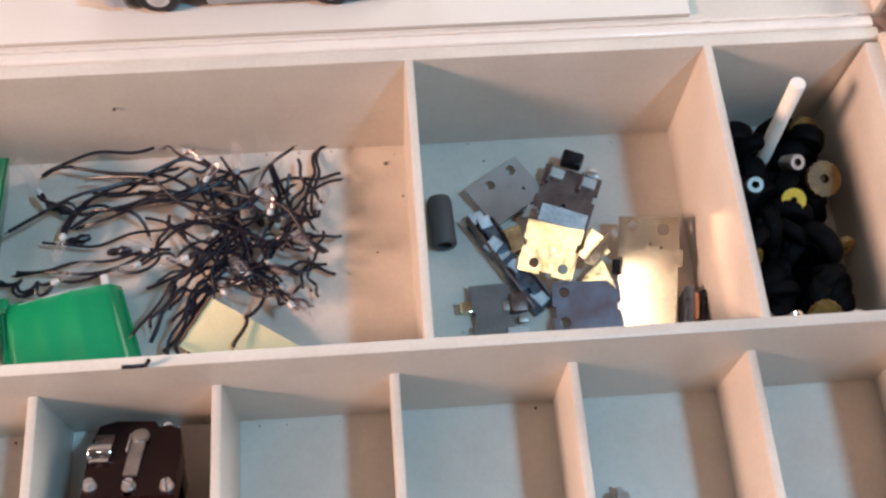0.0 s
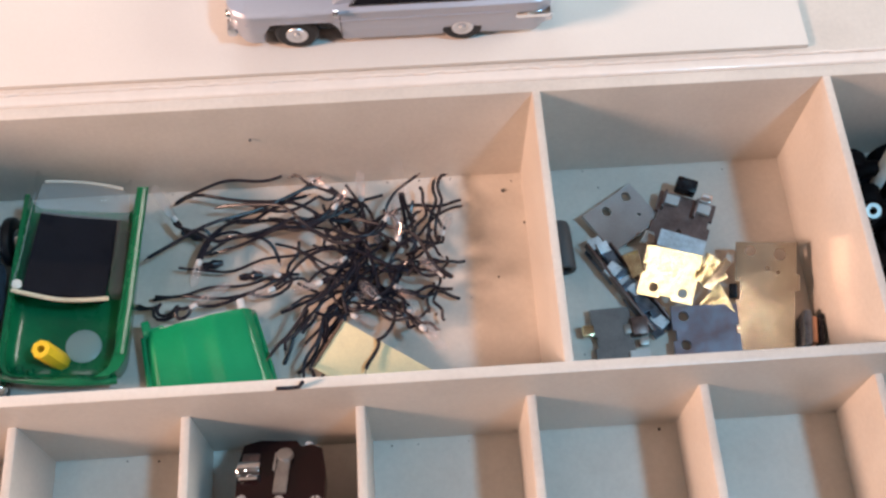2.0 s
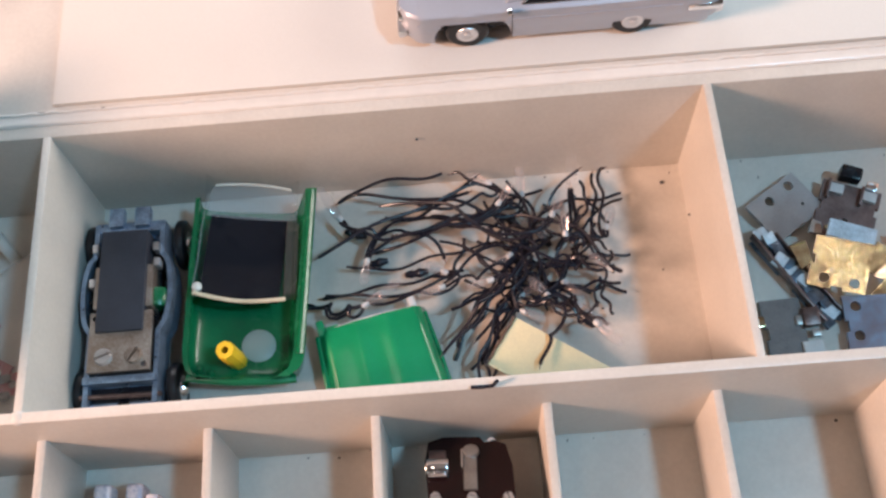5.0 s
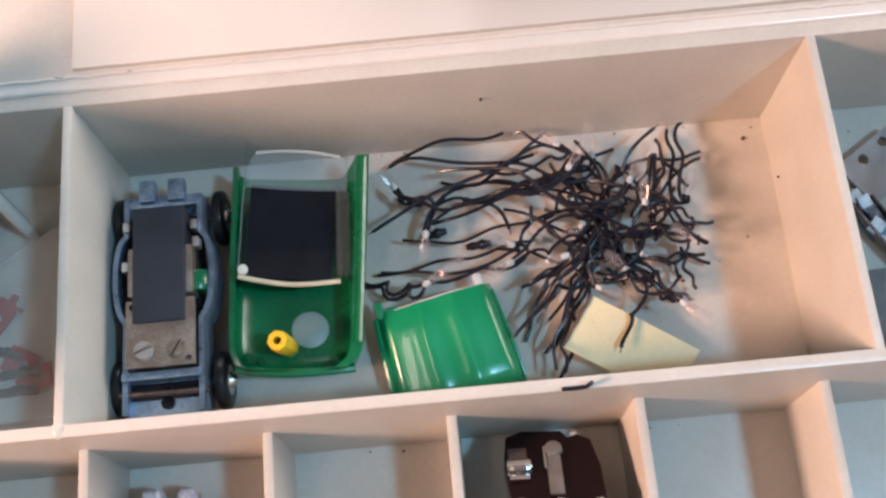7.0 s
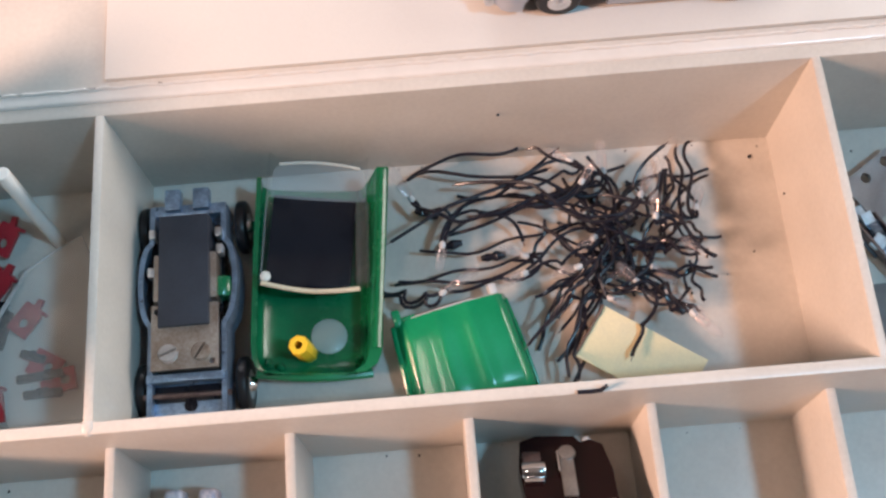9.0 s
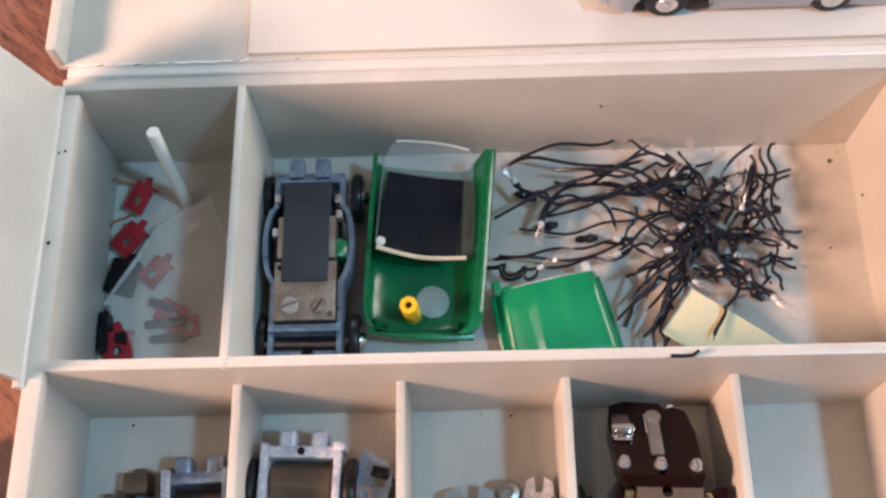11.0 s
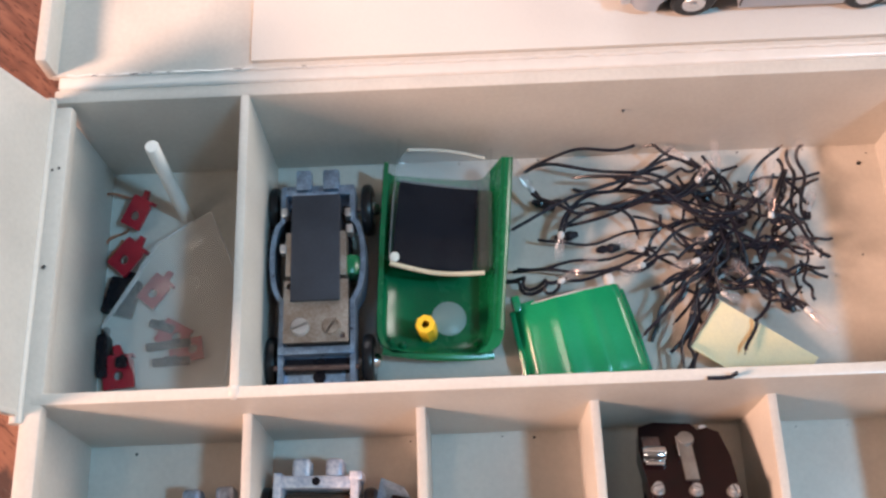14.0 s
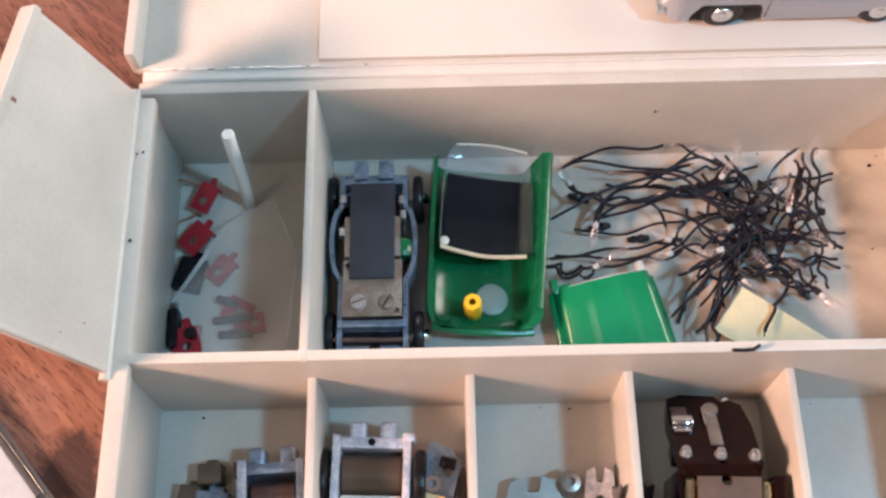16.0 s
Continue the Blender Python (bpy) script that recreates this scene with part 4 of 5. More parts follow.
plate("dark_strip", "long dark steel strip with raised pale contacts under the plates", 194.2, 33.6, 4.0, 7.2, 31, 31, STRIP_STEEL, [(0, 12, 1.0)], 1.2, 0, 5)
st = thing("contact_strip", "pale segmented contact strip on the dark steel strip", "metal strip", 193.4, 34.6, 6.2, 4, 5, 31, group="loose contact plates")
along = -15.5
for k in range(13):
    run, shift, high = random.uniform(2.2, 4.6), random.uniform(-0.9, 1.0), random.uniform(0.3, 1.3)
    seg = part("segment", block(-random.uniform(1.4, 2.5), random.uniform(1.2, 2.4), 0, run, 0, high, 0.2), random.choice((PALE_STEEL, STRIP_STEEL, PALE_STEEL, TIN, STRIP_STEEL)), st)
    seg.matrix_basis = pose(shift * MM, along * MM, 0.15 * (k % 3) * MM, random.uniform(-6, 6), random.uniform(-7, 7), random.uniform(-16, 16))
    along += run * 0.72
part("spine", block(-3.4, -2.6, -15, 15, -0.6, 1.8, 0.2), DARK_STEEL, st)
part("spine", block(2.7, 3.3, -15, 12, -0.6, 1.4, 0.2), DARK_STEEL, st)


def scrap(label, x, y, z, outline, turn, rx, ry, thick=0.7, material=None):
    """A torn piece of thin sheet with a folded edge."""
    ob = thing("brass_scrap", label, "metal scrap", x, y, z, rx, ry, turn, group="loose contact plates")
    part("sheet", sheet_metal(outline, [], thick, 0.01), material or BRASS, ob)
    (ax, ay), (bx, by) = outline[0], outline[1]
    part("folded_edge", tube([(ax, ay, thick), (ax * 0.5 + bx * 0.5, ay * 0.5 + by * 0.5, thick + 0.35), (bx, by, thick)], 0.32, 6), material or BRASS, ob)
    return ob


plate("brass_plate", "bright worn brass plate with two holes on top of the pile", 204.2, 34.4, 10.4, 14.8, 13.6, -22, BRASS, [(-3.4, -4.2, 1.3), (4.4, -4.3, 1.3)], 1.1, 19.6, -10)
plate("steel_bar", "small blue-white steel bar on the brass plate", 207.9, 42.0, 13.0, 12.4, 4.8, -22, PALE_STEEL, [], 1.4, 6, 0, False)
scrap("folded bright brass scrap beside the brass plate", 215.6, 36.0, 8.8, [(-4.2, -1.8), (0.2, 4.4), (3.0, 2.2), (4.6, -2.6), (-1.0, -5.2)], -4, 16, -15)
scrap("pale creased brass scrap beside the brass plate", 216.8, 33.6, 10.2, [(-4.0, -2.6), (3.2, 4.2), (4.4, 2.6), (-1.6, -4.0)], -4, 12, -20, 0.6, PALE_BRASS)
scrap("bright triangular brass scrap under the brass plate", 215.6, 27.2, 6.6, [(-5.8, -2.6), (2.4, 4.8), (5.4, -3.4), (0.2, -4.4)], -3, 16, -15)
scrap("small bent brass scrap beside the nickel plate", 195.4, 39.4, 8.2, [(-2.6, 2.2), (1.8, 3.2), (2.6, -2.8), (-0.8, -4.4), (-1.6, -0.6)], 0, 6, -10)
scrap("small crumpled tin scrap between the plates", 200.0, 46.6, 8.6, [(-2.2, -1.0), (0.4, 2.4), (2.6, 1.0), (1.6, -2.2)], 12, 8, 12, 0.6, TIN)
tb = thing("tall_brass_plate", "tall pale brass plate with two holes leaning on the divider", "metal plate", 229.6, 27.2, 7.3, 16, -13, -11, group="loose contact plates")
o = [(-7.6, -15.5), (7.6, -15.5), (7.6, 2.0), (8.8, 2.2), (8.8, 6.4), (7.9, 6.6), (7.9, 15.0), (-7.9, 15.0), (-7.9, 4.6), (-6.6, 4.4), (-6.6, -0.4), (-7.6, -0.6)]
bm = sheet_metal(o, [(-4.0, 12.6, 1.4), (3.6, 11.8, 1.6), (0.4, 8.0, 0.5), (3.2, 7.0, 0.4)], 1.1)
for v in bm.verts:
    v.co.z += 0.16 * max(0, v.co.y - 4.4)
part("plate", bm, PALE_BRASS, tb)
part("corner_lug", block(-9.4, -7.2, -0.2, 3.8, -0.4, 1.2, 0.4), BLACK, tb, "small black insulating lug")
bp_ = plate("heat_blued_plate", "heat-blued steel plate with two holes", 212.2, 17.4, 6.0, 17.6, 18.0, -3, HEAT_BLUE, [(-5.6, 6.0, 1.4), (-5.7, -2.0, 1.4)], 1.1, 3, -3)
part("side_lug", block(8.6, 10.4, -6.4, -4.4, 0.1, 1.6, 0.3), BLACK, bp_)
gp = plate("grey_plate", "dark grey fibre plate with pale scraps", 187.8, 17.6, 4.4, 10.6, 20, 2, FIBRE_GREY, [], 1.4, 2, 0)
part("solder_scrap", block(3.4, 8.8, -7.0, -2.4, 1.3, 2.4, 0.5), PALE, gp, "pale solder scrap")
part("solder_scrap", block(4.8, 9.4, 1.4, 6.6, 0.2, 3.4, 0.9), DARK_STEEL, gp)
part("solder_scrap", block(3.0, 5.4, 2.2, 5.0, 1.2, 2.2, 0.5), TIN, gp)
part("solder_scrap", block(6.4, 9.0, -1.4, 0.8, 0.6, 2.6, 0.5), TIN, gp)
part("solder_scrap", block(4.4, 8.4, -9.4, -7.6, 2.0, 3.0, 0.4), SILVER, gp, "bright solder scrap")
part("corner_tab", block(-8.2, -5.0, 2.6, 5.6, 0.2, 2.4, 0.5), BRASS, gp, "bent brass corner tab")

sl = thing("rubber_sleeve", "hollow charcoal rubber sleeve lying on the floor", "sleeve", 176.5, 46.3, 6.5, 0, 0, 2)
part("sleeve", lathe([(2.2, -7.2), (3.1, -7.2), (3.4, -6.8), (3.4, 5.6), (3.0, 6.9), (2.0, 7.2), (0, 7.2), (0, 4), (2.2, 4), (2.2, -7.2)], 22, "y"), CHARCOAL, sl)
co = thing("coil", "small orange and blue wire coil by the divider", "coil", 239.8, 16.8, 3.2, 0, 0, -10)
part("bobbin", block(-2.8, -0.6, -5, 5, 0, 8, 0.7), STRIP_STEEL, co)
part("winding", block(-0.6, 1.2, -3.8, 3.8, 0.6, 7.0, 0.8), COPPER, co, "orange copper winding")
part("bobbin", block(1.2, 2.6, -4.4, 4.4, 0, 7.6, 0.4), BLACK, co)

# ---- wheel compartment ----
def loose_wheel(x, y, z, r, w, rx, rz, hub):
    ob = thing("wheel_assembly", "loose black rubber slot car wheel in a pile", "wheel", x, y, z, rx, random.uniform(-20, 20), rz, group="pile of wheels")
    wheel(ob, 0, 0, 0, r, w, hub, "tyre", SHADED_RUBBER)


for k in range(84):
    layer = k // 30
    x = random.uniform(252, 277)
    y = random.uniform(8.5, 65)
    r = random.uniform(4.2, 7.0)
    loose_wheel(x, y, 7.4 + 4.8 * layer + random.uniform(-0.8, 1.0), r, random.uniform(3.5, 6), random.uniform(0, 180), random.uniform(0, 180), random.choice((BLACK, SHADED_RUBBER, SHADED_RUBBER)))


def collar(x, y, z, rx, ry, material=TIN):
    ob = thing("metal_collar", "small bright hollow metal collar on the wheel pile", "collar", x, y, z, rx, ry, 0, group="collars")
    part("ring", lathe([(1.0, 0), (2.0, 0), (2.2, 0.4), (2.2, 5.6), (2.0, 6), (1.0, 6), (1.0, 0)], 16), material, ob)


collar(267.6, 51.6, 19.5, 26, 12)
collar(257.0, 44.8, 20.0, 20, -10, TIN)
collar(252.5, 9.0, 21, 70, 20)
collar(260, 8.6, 22, 80, 30, CHROME)
collar(276, 8.4, 20, 75, 10)


def yellow_gear(x, y, z, rx, ry, r, colour):
    ob = thing("yellow_gear", "yellow plastic gear on the black wheel pile", "gear", x, y, z, rx, ry, 0, group="yellow gears")
    teeth = [(r * (1 + 0.07 * (j % 2)) * math.cos(2 * math.pi * j / 32), r * (1 + 0.07 * (j % 2)) * math.sin(2 * math.pi * j / 32)) for j in range(32)]
    part("gear", sheet_metal(teeth, [(0, 0, r * 0.28)], 1.6), colour, ob)


yellow_gear(266.0, 39.0, 22.6, 14, -12, 2.9, YELLOW)
yellow_gear(275.5, 62, 16.0, 30, 20, 4.6, DARK_AMBER)
yellow_gear(276, 46, 20.0, 20, 8, 4.6, DARK_AMBER)
yellow_gear(277.4, 27.5, 19.0, 60, 40, 2.8, DARK_AMBER)
yellow_gear(267.5, 8.5, 21.0, 50, 0, 4.0, DARK_AMBER)
yellow_gear(252.5, 25, 20.0, 40, 40, 3.2, DARK_AMBER)


def stick(x, y, z0, z1, dx, dy, r, label):
    ob = thing("paper_stick", label, "stick", x, y, z0)
    h = z1 - z0
    bm = lathe([(0, 0), (r, 0), (r, h - 0.3), (r - 0.25, h), (0, h)], 18)
    for v in bm.verts:
        v.co.x += dx * v.co.z / h
        v.co.y += dy * v.co.z / h
    part("shaft", bm, STICK, ob)


stick(263.2, 54.0, 6, 43.4, 1.8, 7.2, 1.95, "white paper stick standing among the wheels")

# ---- end compartment ----
stick(-23.6, 58.6, 3.1, 43.4, 1.6, 2.0, 1.75, "white paper stick standing in the end compartment")


def bracket(name, x, y, z, w, h, turn, material, label, rx=0, ry=0, hole=1.25):
    ob = thing(name, label, "bracket", x, y, z, rx, ry, turn, group="small brackets")
    o = [(-w / 2, -h / 2), (w / 2, -h / 2), (w / 2, h * 0.3), (w * 0.2, h / 2), (w * 0.1, h * 0.78), (-w * 0.14, h * 0.74), (-w * 0.1, h / 2), (-w / 2, h * 0.45)]
    part("plate", sheet_metal(o, [(0, -h * 0.12, hole)], 1.1), material, ob)
    part("foot", block(-w / 2, w / 2, h * 0.38, h * 0.5, -2.2, 1.0, 0.3), material, ob)


bracket("red_bracket", -35.8, 58.6, 8.0, 5.8, 8.6, -30, RED, "red plastic bracket with a hole", 14, 0)
bracket("red_bracket", -37.9, 46.2, 7.0, 6.6, 9.0, -42, RED, "red plastic bracket with a hole", 10, 0)
bracket("red_bracket", -38.4, 15.0, 5.6, 8.0, 9.0, 5, RED, "red plastic bracket with a black stud", 6, 0)
bracket("red_bracket", -30.5, 37.0, 4.6, 6.0, 8.5, -38, RED, "red plastic bracket inside the clear bag")
bracket("red_bracket", -25.0, 24.5, 4.4, 7.0, 8.0, 60, RED, "red plastic bracket inside the clear bag")
bracket("red_bracket", -20.5, 20.5, 4.4, 6.0, 7.0, 100, RED, "red plastic bracket inside the clear bag")


def lump(name, label, x, y, z, w, h, d, turn, material):
    ob = thing(name, label, "plastic piece", x, y, z, 0, 0, turn)
    part("piece", block(-w / 2, w / 2, -h / 2, h / 2, 0, d, 0.8), material, ob)
    part("lug", block(-w * 0.2, w * 0.25, h * 0.3, h * 0.72, 0.3, d * 0.6, 0.5), material, ob)
    return ob


lump("black_clip", "black plastic clip half under the clear bag", -39.4, 35.6, 3.1, 8.2, 10.4, 3.4, -14, BLACK)
lump("black_rod", "short black plastic rod by the wall", -42.6, 19.0, 3.1, 2.8, 11.5, 5, 2, BLACK)
lump("black_stud", "black stud on the red bracket", -37.2, 17.0, 6.9, 3.0, 3.0, 2, 0, BLACK)
for bx, by, bw, bt in ((-26.0, 21.8, 12.0, 5), (-25.0, 17.3, 10.0, 2), (-28, 27, 7.0, -20)):
    lump("dark_pin", "dark grey metal pin inside the clear bag", bx, by, 4.2, bw, 2.4, 2.0, bt, BLACK)
for k, (bx, by) in enumerate(((-41.0, 64.0), (-42.0, 52.5), (-41.8, 48))):
    wire_bit = thing("wire_scrap", "thin reddish wire scrap by the wall", "wire", bx, by, 4.2, 0, 0, 30 * k)
    part("strand", tube(bezier((-3, 0, 1 + 4 * (k == 0)), (-1, 2, 2), (2, -1, 1), (4, 1, 0.5), 8), 0.4, 6), COPPER, wire_bit)

bag = thing("clear_bag", "crumpled clear polythene bag holding small red and dark parts", "plastic bag", -25, 33, 3.1)
bm = bmesh.new()
corners = (Vector((-18.5, -6.5, 0)), Vector((-4.5, 15.5, 0)), Vector((9.5, 24.5, 0)), Vector((17.0, 6.0, 0)), Vector((14.5, -23.0, 0)), Vector((-7.5, -24.0, 0)), Vector((-11.0, -14.0, 0)))
ring = [bm.verts.new(c + Vector((0, 0, 3.0))) for c in corners]
top = bm.faces.new(ring)
bmesh.ops.triangulate(bm, faces=[top])
bmesh.ops.subdivide_edges(bm, edges=bm.edges[:], cuts=7, use_grid_fill=True)
for v in bm.verts:
    n = noise.noise(v.co * 0.16) * 1.6 + noise.noise(v.co * 0.45) * 0.5
    v.co.z = 4.4 + n + 2.2 * max(0, v.co.y / 24)
part("film", bm, FILM, bag).visible_shadow = False
part("sealed_edge", tube([(-4.5, 15.5, 7.0), (3, 20.5, 6.8), (9.5, 24.5, 6.4), (13.5, 15, 6.0), (17.0, 6.0, 5.4), (16.0, -10, 4.8), (14.5, -23.0, 4.2)], 0.24, 5), FOLD, bag, "sealed edge of the bag")
fold = []
for k in range(9):
    u = k / 8
    p = Vector((-18.5, -6.5, 4.6)).lerp(Vector((-4.5, 15.5, 7.0)), u)
    w = 0.5 + 0.6 * math.sin(math.pi * u)
    fold.append([p + Vector((-0.1, 0.1, 0)), p + Vector((w, -w * 0.6, 0.5)), p + Vector((w * 1.1, -w * 0.66, 0.42)), p + Vector((0, 0, -0.1))])
part("folded_edge", loft(fold), FOLD, bag, "bright folded edge")

# ---- front cells ----
def metal_cradle(x, y, turn, material, label, seat, a=9.2):
    ob = thing("motor_cradle", label, "motor cradle", x, y, 3.1, 0, 0, turn, group="spare motor cradles")
    for s in (-1, 1):
        part("arm", block(s * a - 1.0, s * a + 1.0, -22, 3, 4, 15.5, 0.6), material, ob)
        part("lug", block(s * 4.0 - 2.2, s * 4.0 + 2.2, 1.8, 6.8, 7, 13.4, 1.3, 3), material, ob)
    part("bridge", block(-a - 1, a + 1, -0.6, 2.4, 6, 15.0, 0.7), material, ob)
    part("motor", lathe([(0, 1.2 - a), (4.8, 1.2 - a), (5.6, 2 - a), (5.6, a - 2), (4.8, a - 1.2), (0, a - 1.2)], 20, "x", at=(0, -6.6, 8.4)), seat, ob, "dark motor can")
    part("bar", block(1.4 - a, a - 1.4, -14, -12.2, 9, 12.6, 0.5), STICK, ob, "pale paper bar")
    part("gear", lathe([(0, -0.8), (6.0, -0.8), (6.0, 0.8), (0, 0.8)], 24, "z", at=(0, -19, 10.4)), BRASS, ob, "yellow brass gear")
    return ob


mc = metal_cradle(14.8, -17.6, -2, WORN_WHITE, "worn whitish slot car chassis with a dark motor can", FIBRE)
part("hole", lathe([(0, 0), (1.0, 0), (1.0, 0.3), (0, 0.3)], 12, at=(0, 1.0, 15.0)), BLACK, mc, "small dark hole")
for x, r in ((-12.6, 8.4), (12.6, 8.4)):
    wheel(mc, x, -8.0, 8.8, r, 3.2)
part("axle", tube([(-13, -8, 8.8), (16, -8, 8.8)], 0.8), TIN, mc)
part("arm_cap", block(7.9, 11.0, 1.2, 3.4, 8, 15.8, 0.6), WORN_WHITE, mc)
side = thing("chassis_fragment", "blue-grey metal chassis fragment with a black wheel in a cell", "chassis part", 32.6, -24.0, 3.1, 0, 0, -14)
part("plate", sheet_metal([(-4.6, -16), (4.4, -16), (4.4, 3.2), (1.2, 6.4), (-4.6, 7.4)], [(1.6, 0.4, 1.3)], 1.6), BLUE_GREY, side).matrix_basis = pose(0, 0, 9.4 * MM)
part("wall", block(-4.6, -3.4, -16, 6.6, 0, 9.5, 0.4), BLUE_GREY, side)
part("wall", block(3.0, 4.3, -16, 2.6, 0, 9.5, 0.4), BLUE_GREY, side)
part("bush", lathe([(1.0, 0), (2.4, 0), (2.2, 1.6), (1.0, 1.6), (1.0, 0)], 14, at=(-1.4, -3.6, 11.0)), CHROME, side, "bright bush")
part("insulator", block(-3.0, 2.6, -8.6, -6.0, 10.9, 12.4, 0.4), PAPER, side, "pale yellow insulator")
part("insulator", block(-1.0, 3.4, 1.2, 4.0, 10.8, 12.6, 0.5), BLACK, side)
wheel(side, 6.2, -5.0, 8.0, 8.0, 3.0)
mc2 = metal_cradle(-11.0, -23.6, 3, BLUE_GREY, "blue-grey slot car chassis end in a cell", DARK_STEEL, 7.4)
part("arm_cap", block(-8.6, -6.2, -20, 3.2, 15.2, 16.2, 0.4), WORN_WHITE, mc2)
lump("brown_lug", "brown fibre lug in a cell", -28.8, -22.4, 3.1, 6.4, 5.6, 7.5, 4, FIBRE)
lump("brown_lug", "brown fibre lug in a cell", -34.2, -28.6, 3.1, 6.0, 7.0, 6, -8, FIBRE)
lump("brown_lug", "brown fibre lug in a cell", -20.8, -21.4, 3.1, 3.6, 4.4, 7, 6, FIBRE)
lump("grey_lug", "blue-grey metal lug in a cell", -28.0, -31.0, 3.1, 9, 8, 7, -6, BLUE_GREY)
lump("grey_lug", "blue-grey metal lug in a cell", -37.0, -33.0, 3.1, 5, 7, 6, 10, BLUE_GREY)


def lugged_plate(x, y, z, material, turn, wide=1.0):
    ob = thing("lugged_plate", "grey metal chassis end plate with two lugs", "metal plate", x, y, z, 12, 0, turn, group="chassis end plates")
    o = [(-8, -14), (8, -14), (8.5, -2), (7, 2.2), (3, 3.2), (1.8, -0.6), (-1.8, -0.6), (-3, 3.2), (-7, 2.2), (-8.5, -2)]
    part("plate", sheet_metal([(a * wide, b) for a, b in o], [(0, -5, 1.3)], 2.4), material, ob)
    part("rib", block(-6.4 * wide, 6.4 * wide, -13, -10.8, 2.2, 3.4, 0.4), material, ob)


lugged_plate(56.6, -27.5, 5.6, TIN, 3, 0.86)
lugged_plate(74.0, -25.8, 8.6, WORN_WHITE, -3, 0.46)
bushing = thing("cream_bushing", "worn cream and grey bushing in a cell", "bushing", 66.4, -26.6, 3.1)
part("bushing", lathe([(0, 0), (3.2, 0), (3.4, 6), (2.6, 7.6), (1.2, 8), (1.2, 6.5), (0, 6.5)], 16), TIN, bushing)
for k, dx in enumerate((77.4, 86.0)):
    sl2 = thing("brown_shaving", "dark brown pointed scrap against the divider", "scrap", dx - 0.6 if k else dx, -30, 3.1, 0, 0, 4)
    part("scrap", loft([[Vector((-0.5, -6, 0)), Vector((0.5, -6, 0)), Vector((0.5, 6, 0)), Vector((-0.5, 6, 0))], [Vector((-0.4, -4, 10)), Vector((0.4, -4, 10)), Vector((0.4, 1, 10)), Vector((-0.4, 1, 10))], [Vector((-0.1, -0.4, 21)), Vector((0.1, -0.4, 21)), Vector((0.1, 0.4, 21)), Vector((-0.1, 0.4, 21))]]), BAKELITE, sl2)


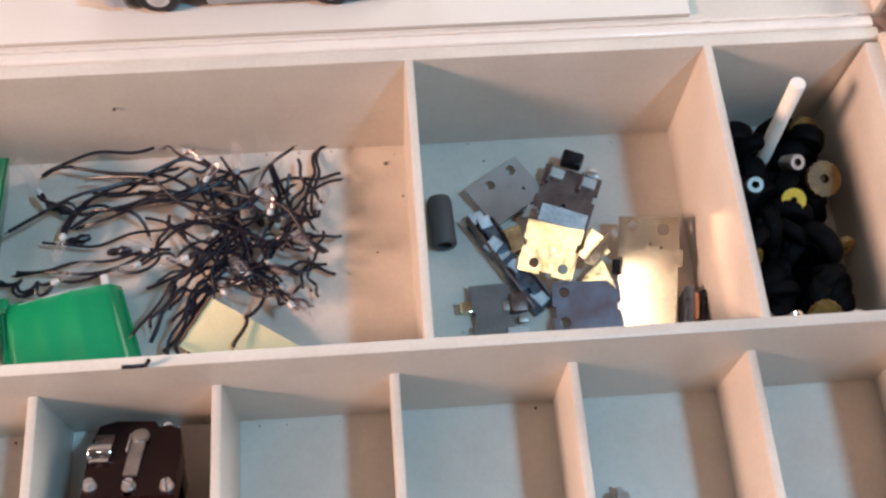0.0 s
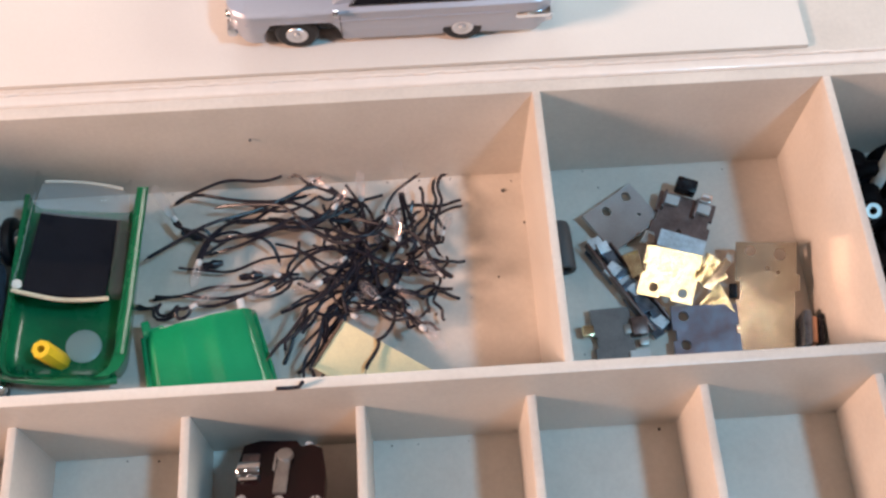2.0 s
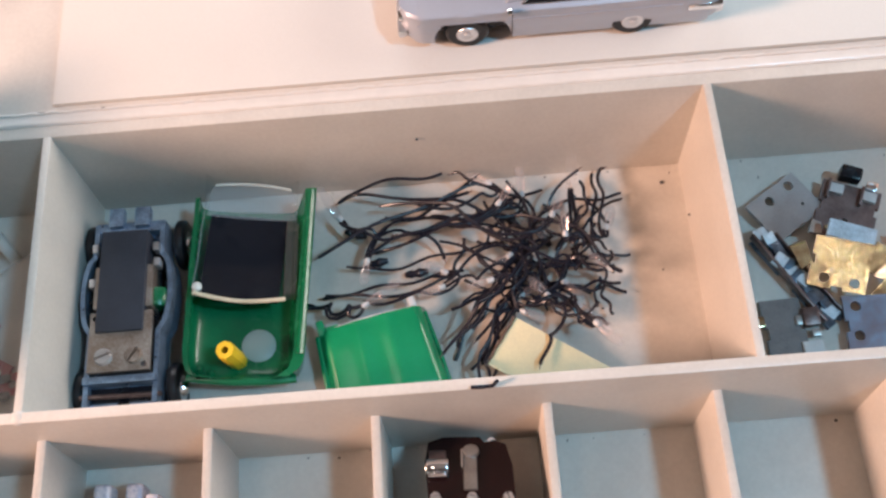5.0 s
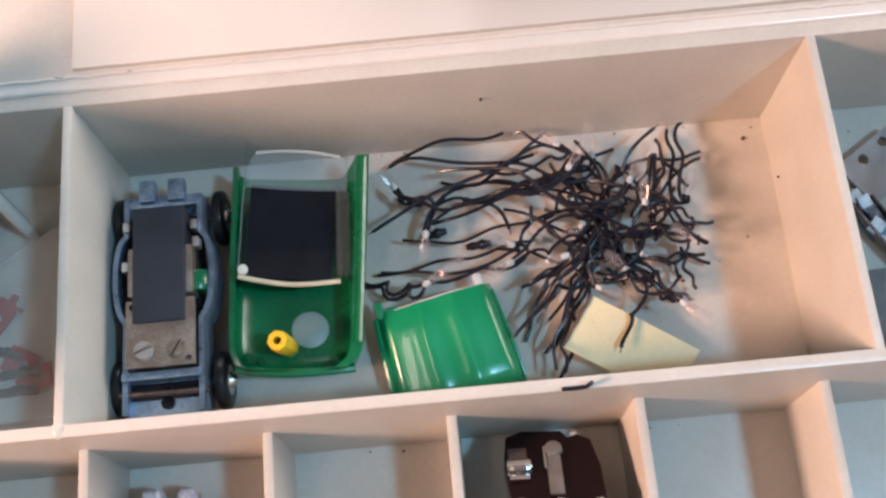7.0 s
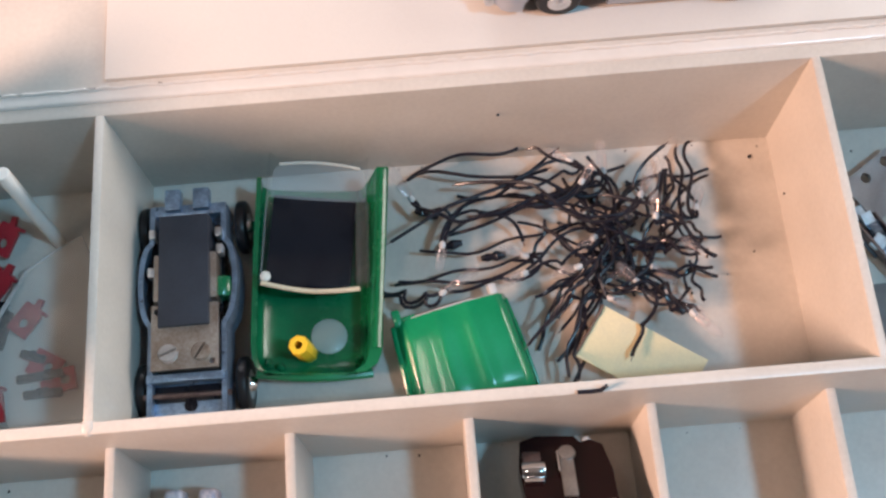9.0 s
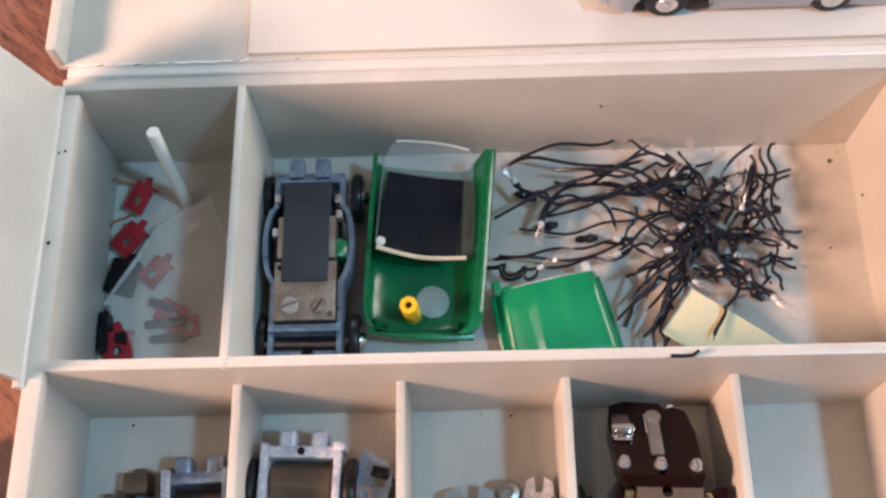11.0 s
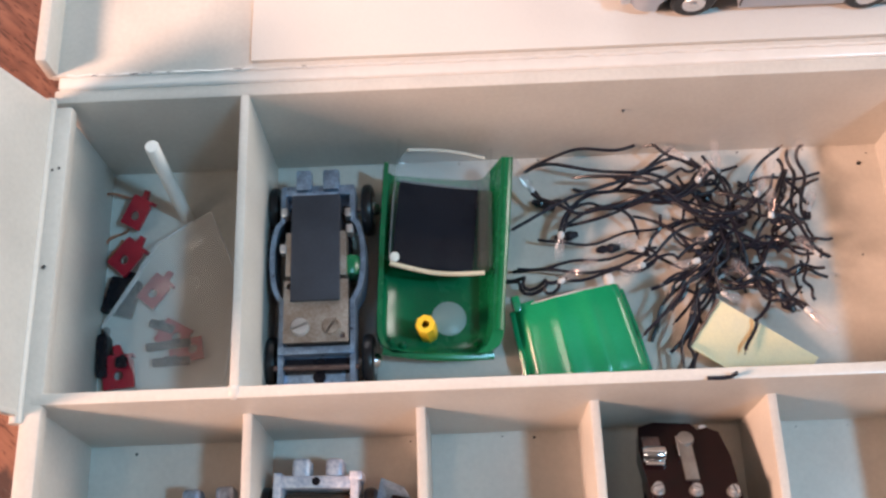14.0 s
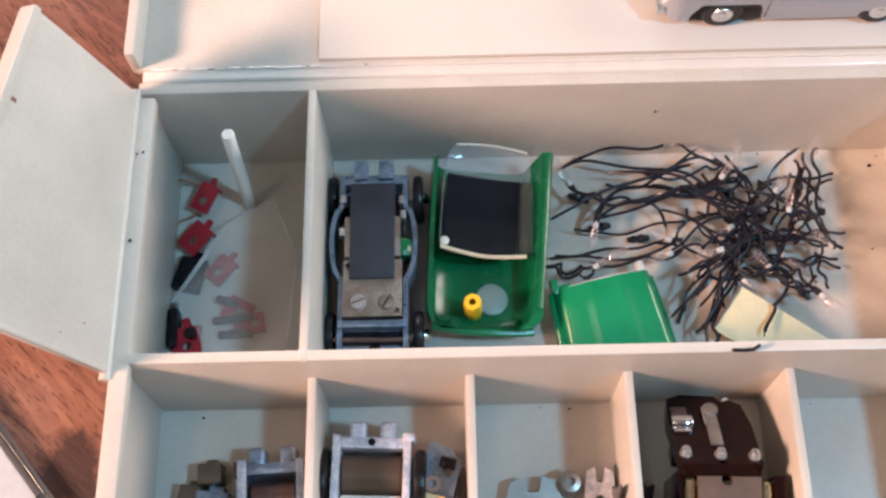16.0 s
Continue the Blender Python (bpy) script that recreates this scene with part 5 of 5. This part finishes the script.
def bakelite_block():
    ob = thing("bakelite_block", "dark brown bakelite switch block with metal strip and screws, propped aslant", "switch block", 101.9, -16.2, 22.6, -32, 0, -2)
    o = [(-9.6, -11.2), (10.4, -11.2), (10.2, 2), (8.8, 9.4), (6.0, 11.0), (3.8, 10.2), (2.4, 12.2), (-6.5, 12.6), (-10.2, 11.0), (-11.0, 4.0)]
    part("body", sheet_metal(o, [(0.4, -10.2, 1.0)], 4.6), BAKELITE, ob).matrix_basis = pose(0, 0, -4.6 * MM)
    part("base", block(-8.6, 9.0, -8.6, 8.0, -9.5, -4.5, 0.6), BAKELITE, ob)
    part("foot", block(-8.2, 8.6, 2.8, 7.8, -17.2, -9.0, 0.6), BAKELITE, ob)
    part("strip", block(-1.6, 1.6, -5.6, 6.8, 0.1, 0.9, 0.3), TIN, ob, "flat grey metal strip")
    part("strip_edge", block(-2.2, -1.7, 1.0, 7.0, 0.1, 1.4, 0.2), CHROME, ob, "bright strip edge")
    part("rivet", lathe([(0, 0), (2.1, 0), (1.9, 0.9), (0, 1.2)], 16, at=(0.2, 6.4, 0.6)), TIN, ob)
    part("roller", lathe([(0, -2.6), (1.9, -2.6), (2.1, -2.2), (2.1, 2.2), (1.9, 2.6), (0, 2.6)], 18, "x", at=(-7.8, 1.8, 0.6)), CHROME, ob, "bright chrome roller")
    part("tongue", block(-10.0, -5.6, -1.4, -0.2, 0, 1.0, 0.3), CHROME, ob)
    part("tongue", block(-10.0, -5.8, 4.2, 7.4, 0, 0.9, 0.4), DARK_STEEL, ob)
    part("corner_pin", lathe([(0, 0), (1.2, 0), (1.0, 1.6), (0, 1.8)], 12, at=(5.4, 11.2, -2.0)), PALE, ob, "pale plastic pin")
    for x in (-8.4, 0.3, 8.8):
        part("washer", lathe([(0, 0), (1.6, 0), (1.6, 0.3), (0, 0.3)], 18, at=(x * 0.98, -8.4 - 0.04 * x, 0)), TIN, ob)
        screw(ob, x * 0.98, -8.4 - 0.04 * x, 0.7, 1.25, 0.8 + x)
    low = thing("fibre_frame", "brown fibre motor frame with brass brush strips under the switch block", "motor frame", 102.6, -47.0, 3.1, 0, 0, -5)
    part("board", sheet_metal(rectangle(15.5, 36), [(-0.6, 16.4, 1.4), (0.6, 11.0, 0.9)], 2.0), FIBRE, low, "brown fibre board").matrix_basis = pose(0, 1.6 * MM, 19.5 * MM)
    part("frame", block(-7.4, 7.4, -14, 17.0, 0, 19.4, 0.6), BAKELITE, low)
    for x in (-9.6, 9.4):
        part("brush_strip", block(x - 1.4, x + 1.4, -14, 18.5, 4, 20.5, 1.2, 3), BRASS, low, "shiny brass brush strip")
        part("side_cheek", block(x + (-2.9 if x < 0 else 1.6), x + (-1.6 if x < 0 else 5.2), -14, 20, 0, 21, 0.4), BAKELITE, low)


bakelite_block()
lump("grey_post", "small grey metal post in a front cell", 214.5, -33.0, 3.1, 3.0, 8, 7, 4, SILVER)
lump("grey_lug", "dark metal scrap in a front cell", 263, -40.5, 3.1, 12, 6, 6, 4, DARK_STEEL)
lump("grey_lug", "dark metal scrap in a front cell", 277, -41, 3.1, 9, 7, 5, -8, BLUE_GREY)
wire_tail = thing("wire_scrap", "short bent black wire scrap lying on the box wall rim", "wire", 105.0, -8.0, 26.0)
part("strand", tube([(-1.4, 6.7, 17.7), (1.2, 6.6, 17.7), (3.6, 6.7, 17.8), (4.6, 7.2, 19.6)], 0.5, 6), WIRE, wire_tail)

# ---- on the table ----
tin = thing("metal_case", "grey metal case with a bright chrome edge on the wooden table", "metal case", -100.5, -30.5, 0, 0, 0, -50)
part("case_body", block(-45, 45, -28, 22.5, 0, 3.0, 1.2), PALE, tin)
part("chrome_edge", block(-46, 46, 22.6, 24.4, 0.0, 4.0, 0.7), CHROME, tin, "bright chrome edge")
part("inner_edge", block(-45, 45, 20.6, 22.4, 3.0, 3.4, 0.3), CHARCOAL, tin, "dark gap along the edge")
for k in (-12, 14):
    part("latch", lathe([(0, 0), (1.5, 0), (1.5, 1.2), (0, 1.4)], 12, at=(k, 21.6, 3.2)), CHROME, tin)
